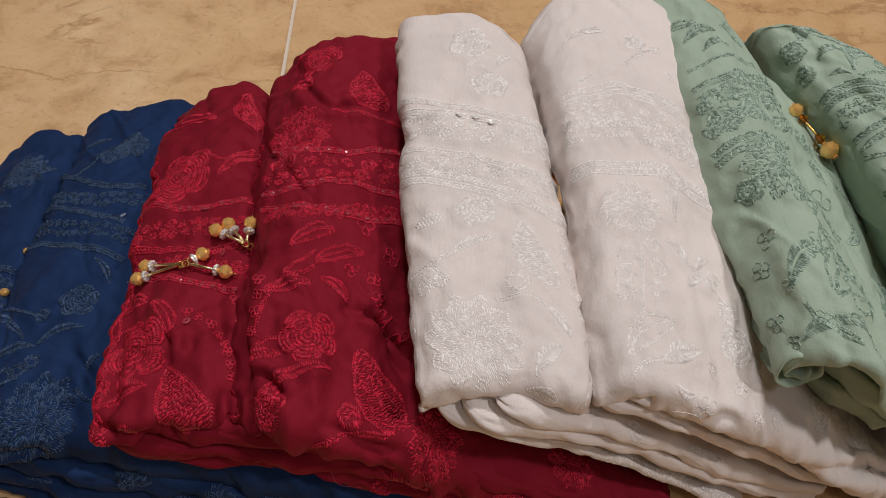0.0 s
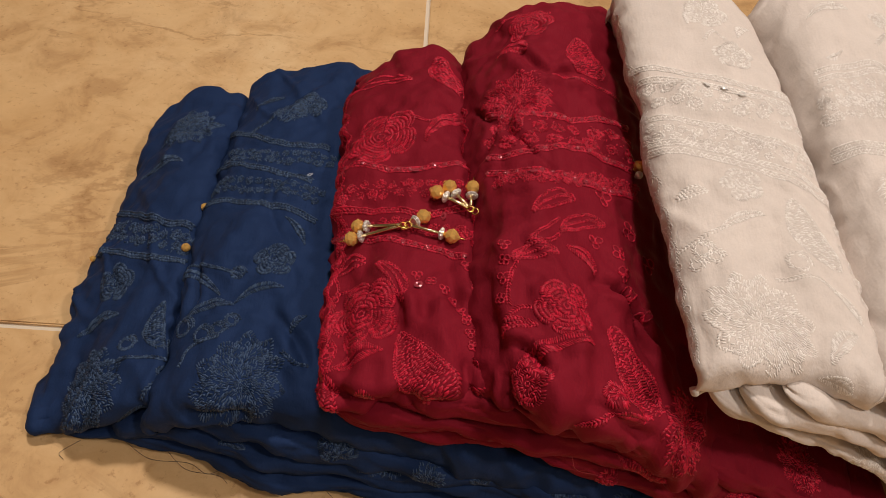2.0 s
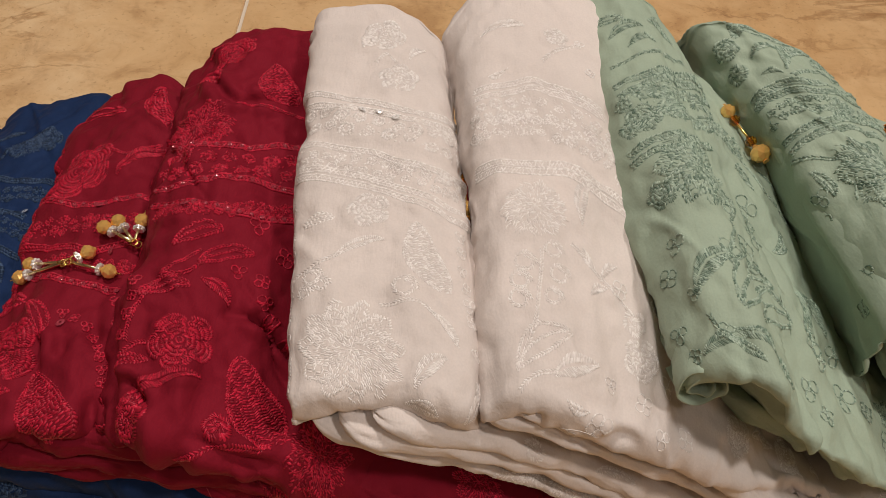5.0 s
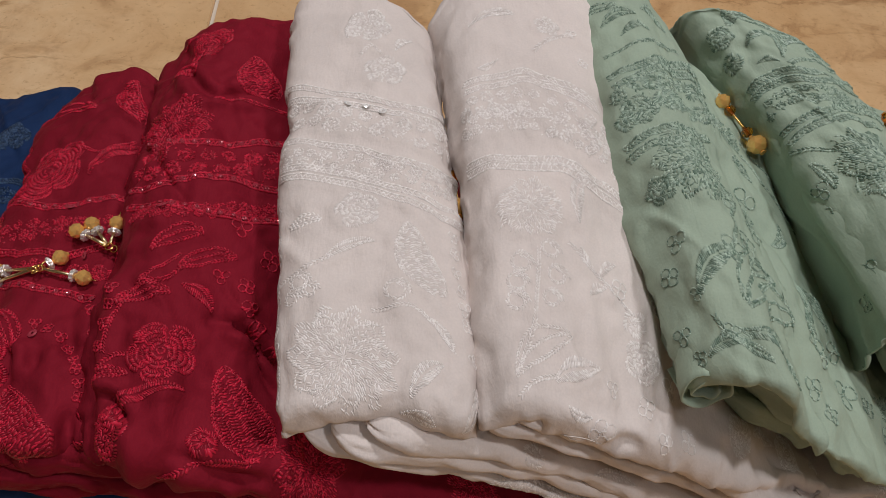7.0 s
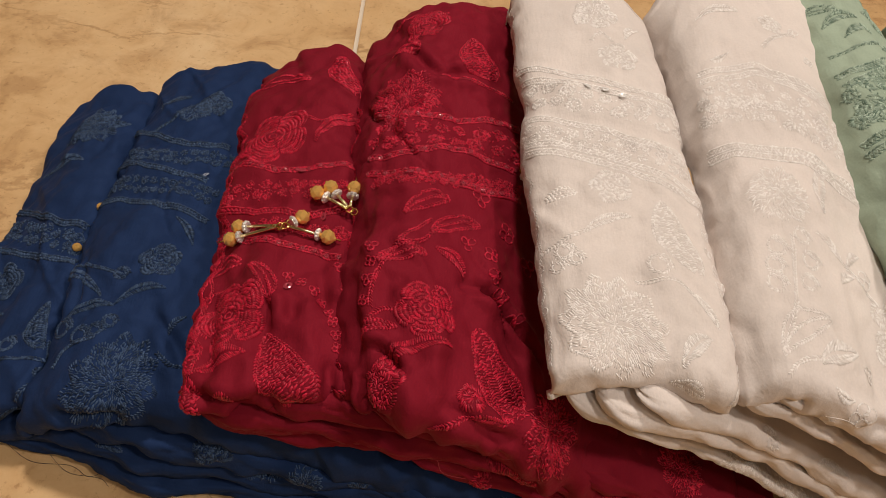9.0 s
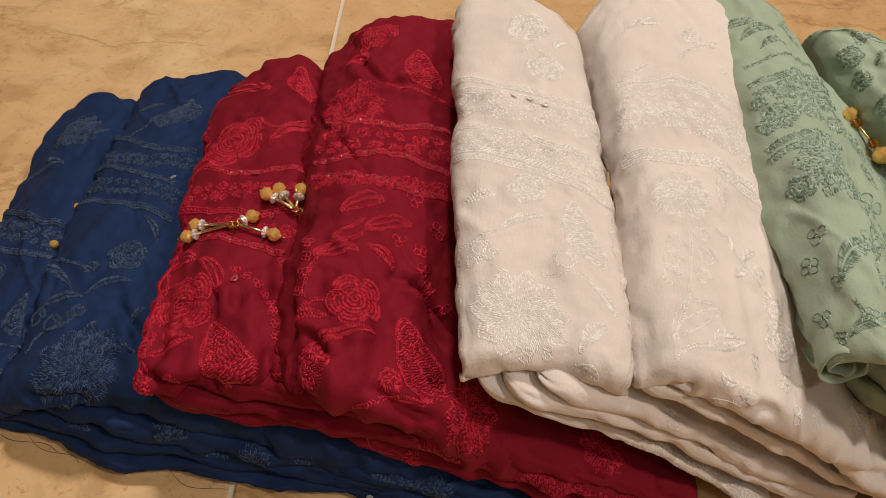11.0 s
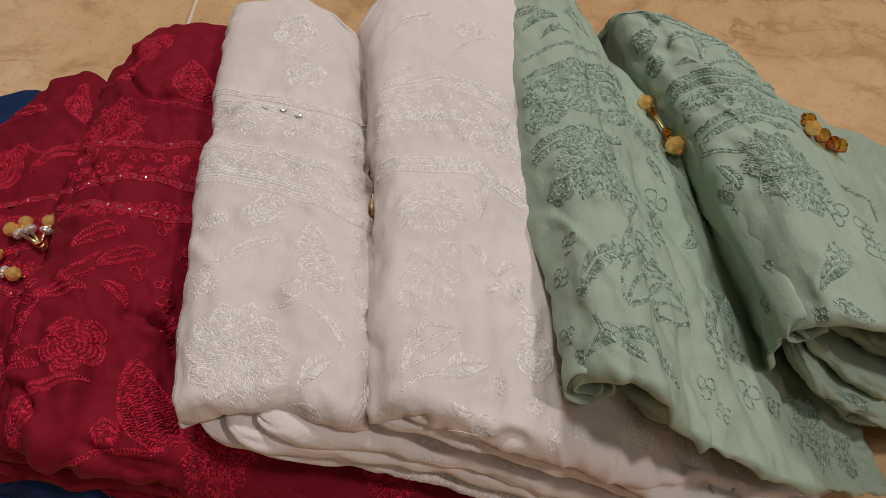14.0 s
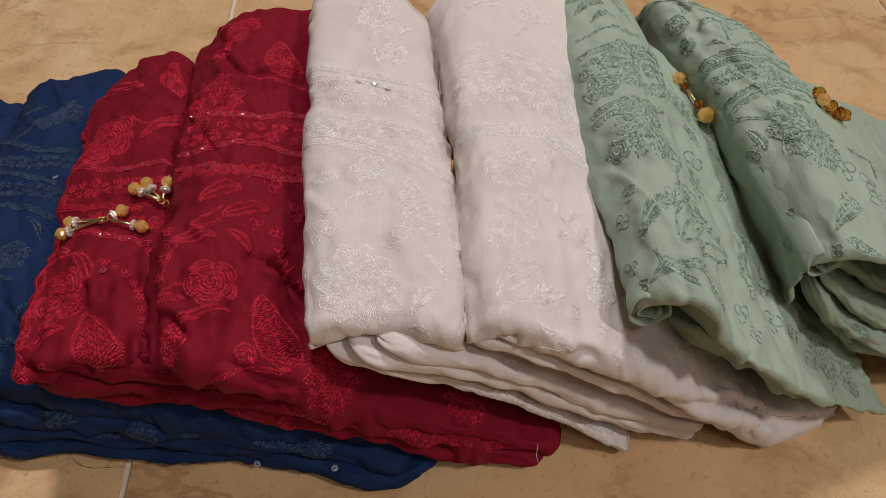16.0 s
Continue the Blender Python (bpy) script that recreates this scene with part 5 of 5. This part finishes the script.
def rondelle(parent, p, q, r):
    """A metal disc with small stones round its rim."""
    bm = bmesh.new()
    bmesh.ops.create_cone(bm, cap_ends=True, segments=12, radius1=r * 0.8, radius2=r * 0.8, depth=r * 0.75)
    for k in range(9):
        t = 2 * math.pi * k / 9
        bmesh.ops.create_icosphere(bm, subdivisions=1, radius=r * 0.36, matrix=Matrix.Translation((r * 0.82 * math.cos(t), r * 0.82 * math.sin(t), 0)))
    bm.transform(aim(p, q))
    return part("rondelle", bm, mat_crystal, parent, "clear stones set round a small disc", smooth=False)


def ring(bm, centre, normal, r, thick):
    turn = normal.to_track_quat("Z", "Y").to_matrix().to_4x4()
    m = Matrix.Translation(centre) @ turn
    rows = []
    for i in range(12):
        a = 2 * math.pi * i / 12
        rows.append([bm.verts.new(m @ Vector(((r + thick * math.cos(b)) * math.cos(a), (r + thick * math.cos(b)) * math.sin(a), thick * math.sin(b)))) for b in (0, 1.57, 3.14, 4.71)])
    for i in range(12):
        for j in range(4):
            bm.faces.new((rows[i][j], rows[(i + 1) % 12][j], rows[(i + 1) % 12][(j + 1) % 4], rows[i][(j + 1) % 4]))


def tassel(parent, joint, normal, ends, r=0.0041, mat=None, label="gold tassel of amber beads on thin metal rods"):
    bm = bmesh.new()
    side = (ends[0] - joint).normalized()
    ring(bm, joint, normal, 0.0021, 0.00045)
    ring(bm, joint + side * 0.003, normal + side.cross(normal) * 0.7, 0.0021, 0.00045)
    ring(bm, joint - side * 0.003, normal - side.cross(normal) * 0.5, 0.0019, 0.00045)
    body = part("tassel", bm, mat_gold, parent, label)
    for e in ends:
        way = (e - joint).normalized()
        bead(body, e, r, mat or mat_pearl, e + way)
        rondelle(body, e - way * (r + 0.0014), e, r * 0.72)
        if (e - joint).length > r + 0.007:
            rod(body, joint + way * 0.002, e - way * (r + 0.0022), 0.00115)
    # a wire end bent past the last bead
    way = (ends[-1] - joint).normalized()
    rod(body, ends[-1] + way * r * 0.8, ends[-1] + way * (r + 0.003), 0.0004, mat_gold, "wire_end")
    return body


def tube(points, r, mat, parent, name, label=""):
    c = spline(points, 14 * len(points))
    bm = bmesh.new()
    rows = []
    for k, p in enumerate(c):
        d = Vector(c[min(k + 1, len(c) - 1)] - c[max(k - 1, 0)]).normalized()
        e = d.orthogonal().normalized()
        f = d.cross(e)
        rows.append([bm.verts.new(Vector(p) + (e * math.cos(a) + f * math.sin(a)) * r) for a in (0, 2.09, 4.19)])
    for k in range(len(rows) - 1):
        for j in range(3):
            bm.faces.new((rows[k][j], rows[k][(j + 1) % 3], rows[k + 1][(j + 1) % 3], rows[k + 1][j]))
    return part(name, bm, mat, parent, label)


R = 0.0045
p = [top(red_a, x, y, R * 0.95)[0] for x, y in ((-.1490, .3150), (-.1500, .3035), (-.1235, .3085), (-.1135, .3150), (-.0960, .3030))]
up = Vector((0, 0, 1))
tassel(red_a.ob, p[2], up, [p[0] + up * 0.001, p[1] + up * 0.0008], R, label="gold tassel of two amber beads on thin rods")
tassel(red_a.ob, p[2] + up * 0.0006 + Vector((0.003, 0, 0)), up, [p[3] + up * 0.0015, p[4]], R)
p = [top(red_a, x, y, R * 1.3)[0] for x, y in ((-.1070, .3320), (-.0985, .3370), (-.0910, .3375), (-.0885, .3230))]
tassel(red_a.ob, p[3], up, p[:3], R, label="gold tassel of three amber beads tucked in the fold")
for a, b in ((.0935, .1250), (.0930, .1600)):
    q, n = spot(blue_a, a, b, 0.0022)
    bead(blue_a.ob, q, 0.0032, mat_pearl, q + n)
q, n = spot(blue_a, .0175, .1380, 0.0012)
bead(blue_a.ob, q, 0.0022, mat_pearl, q + n)
q, n = spot(red_b, .1400, .1822, 0.004)
bead(red_b.ob, q, 0.0038, mat_pearl, q + n)
q, n = spot(red_b, .1385, .1755, 0.003)
bead(red_b.ob, q, 0.0026, mat_crystal, q + n)
# white: two beads on a wire in the gap between the panels
a0, a1 = Vector((0.0955, 0.370, 0.1640)), Vector((0.0985, 0.350, 0.1600))
body = rod(white_a.ob, a0, a1, 0.0005, mat_gold, "tassel")
bead(body, a0, 0.0042, mat_amber, a1)
bead(body, a0 + Vector((0.001, 0.004, 0.002)), 0.0028, mat_amber, a1)
bead(body, a1, 0.0056, mat_pearl, a0)
# green: one hanging in the dark gap, one lying at the back
a0, a1 = Vector((0.2555, 0.4390, 0.1780)), Vector((0.2710, 0.4070, 0.1735))
body = rod(green_a.ob, a0, a1, 0.0009, mat_gold, "tassel")
bead(body, a0, 0.0050, mat_pearl, a1)
bead(body, a0 + (a1 - a0) * 0.22, 0.0036, mat_amber, a1)
bead(body, a0 + (a1 - a0) * 0.72, 0.0036, mat_amber, a1)
bead(body, a1, 0.0062, mat_pearl, a0)
lie = ((.3435, .4190, mat_amber), (.3425, .4100, mat_pearl), (.3515, .4140, mat_amber), (.3595, .4120, mat_amber), (.3660, .4155, mat_amber))
body = rod(green_b.ob, top(green_b, *lie[0][:2], 0.0046)[0], top(green_b, *lie[-1][:2], 0.0046)[0], 0.0007, mat_gold, "tassel")
for x, y, m in lie:
    q, n = top(green_b, x, y, 0.0046)
    bead(body, q, 0.0048, m, q + Vector((0.6, -0.5, -0.3)))

# ---- loose threads ----
mat_thread_dark, _, _ = material("navy_loose_thread", (0.01, 0.015, 0.03), 0.8)
mat_thread_pale, _, _ = material("white_loose_thread", (0.7, 0.66, 0.62), 0.7)
mat_thread_red, _, _ = material("red_loose_thread", (0.3, 0.02, 0.03), 0.7)
for pts in (((-.275, .214, .004), (-.258, .207, .0012), (-.235, .208, .001), (-.222, .203, .0012), (-.212, .206, .005)),
            ((-.25, .213, .005), (-.235, .204, .001), (-.215, .203, .0011), (-.208, .199, .001)),
            ((-.302, .211, .004), (-.312, .203, .001), (-.308, .199, .001)),
            ((-.15, .203, .004), (-.135, .195, .001), (-.11, .197, .001))):
    tube(pts, 0.00014, mat_thread_dark, blue, "loose_thread", "dark frayed thread lying on the floor")
tube(((.172, .222, .030), (.1725, .2185, .020), (.175, .217, .012), (.177, .2165, .006)), 0.0003, mat_thread_pale, white, "loose_thread", "pale thread hanging from the hem")
tube(((.150, .2235, .1535), (.158, .2225, .1545), (.166, .223, .150)), 0.0002, mat_thread_pale, white, "loose_thread", "pale thread hanging from the hem")
tube(((-.02, .2035, .093), (-.016, .2005, .085), (-.004, .2015, .080)), 0.0002, mat_thread_red, red, "loose_thread", "red thread hanging from the hem")

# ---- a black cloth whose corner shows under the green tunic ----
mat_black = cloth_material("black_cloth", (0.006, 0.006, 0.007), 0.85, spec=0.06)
black = tagged(new("folded_cloth"), "black folded cloth lying flat beside the green tunic", "cloth")
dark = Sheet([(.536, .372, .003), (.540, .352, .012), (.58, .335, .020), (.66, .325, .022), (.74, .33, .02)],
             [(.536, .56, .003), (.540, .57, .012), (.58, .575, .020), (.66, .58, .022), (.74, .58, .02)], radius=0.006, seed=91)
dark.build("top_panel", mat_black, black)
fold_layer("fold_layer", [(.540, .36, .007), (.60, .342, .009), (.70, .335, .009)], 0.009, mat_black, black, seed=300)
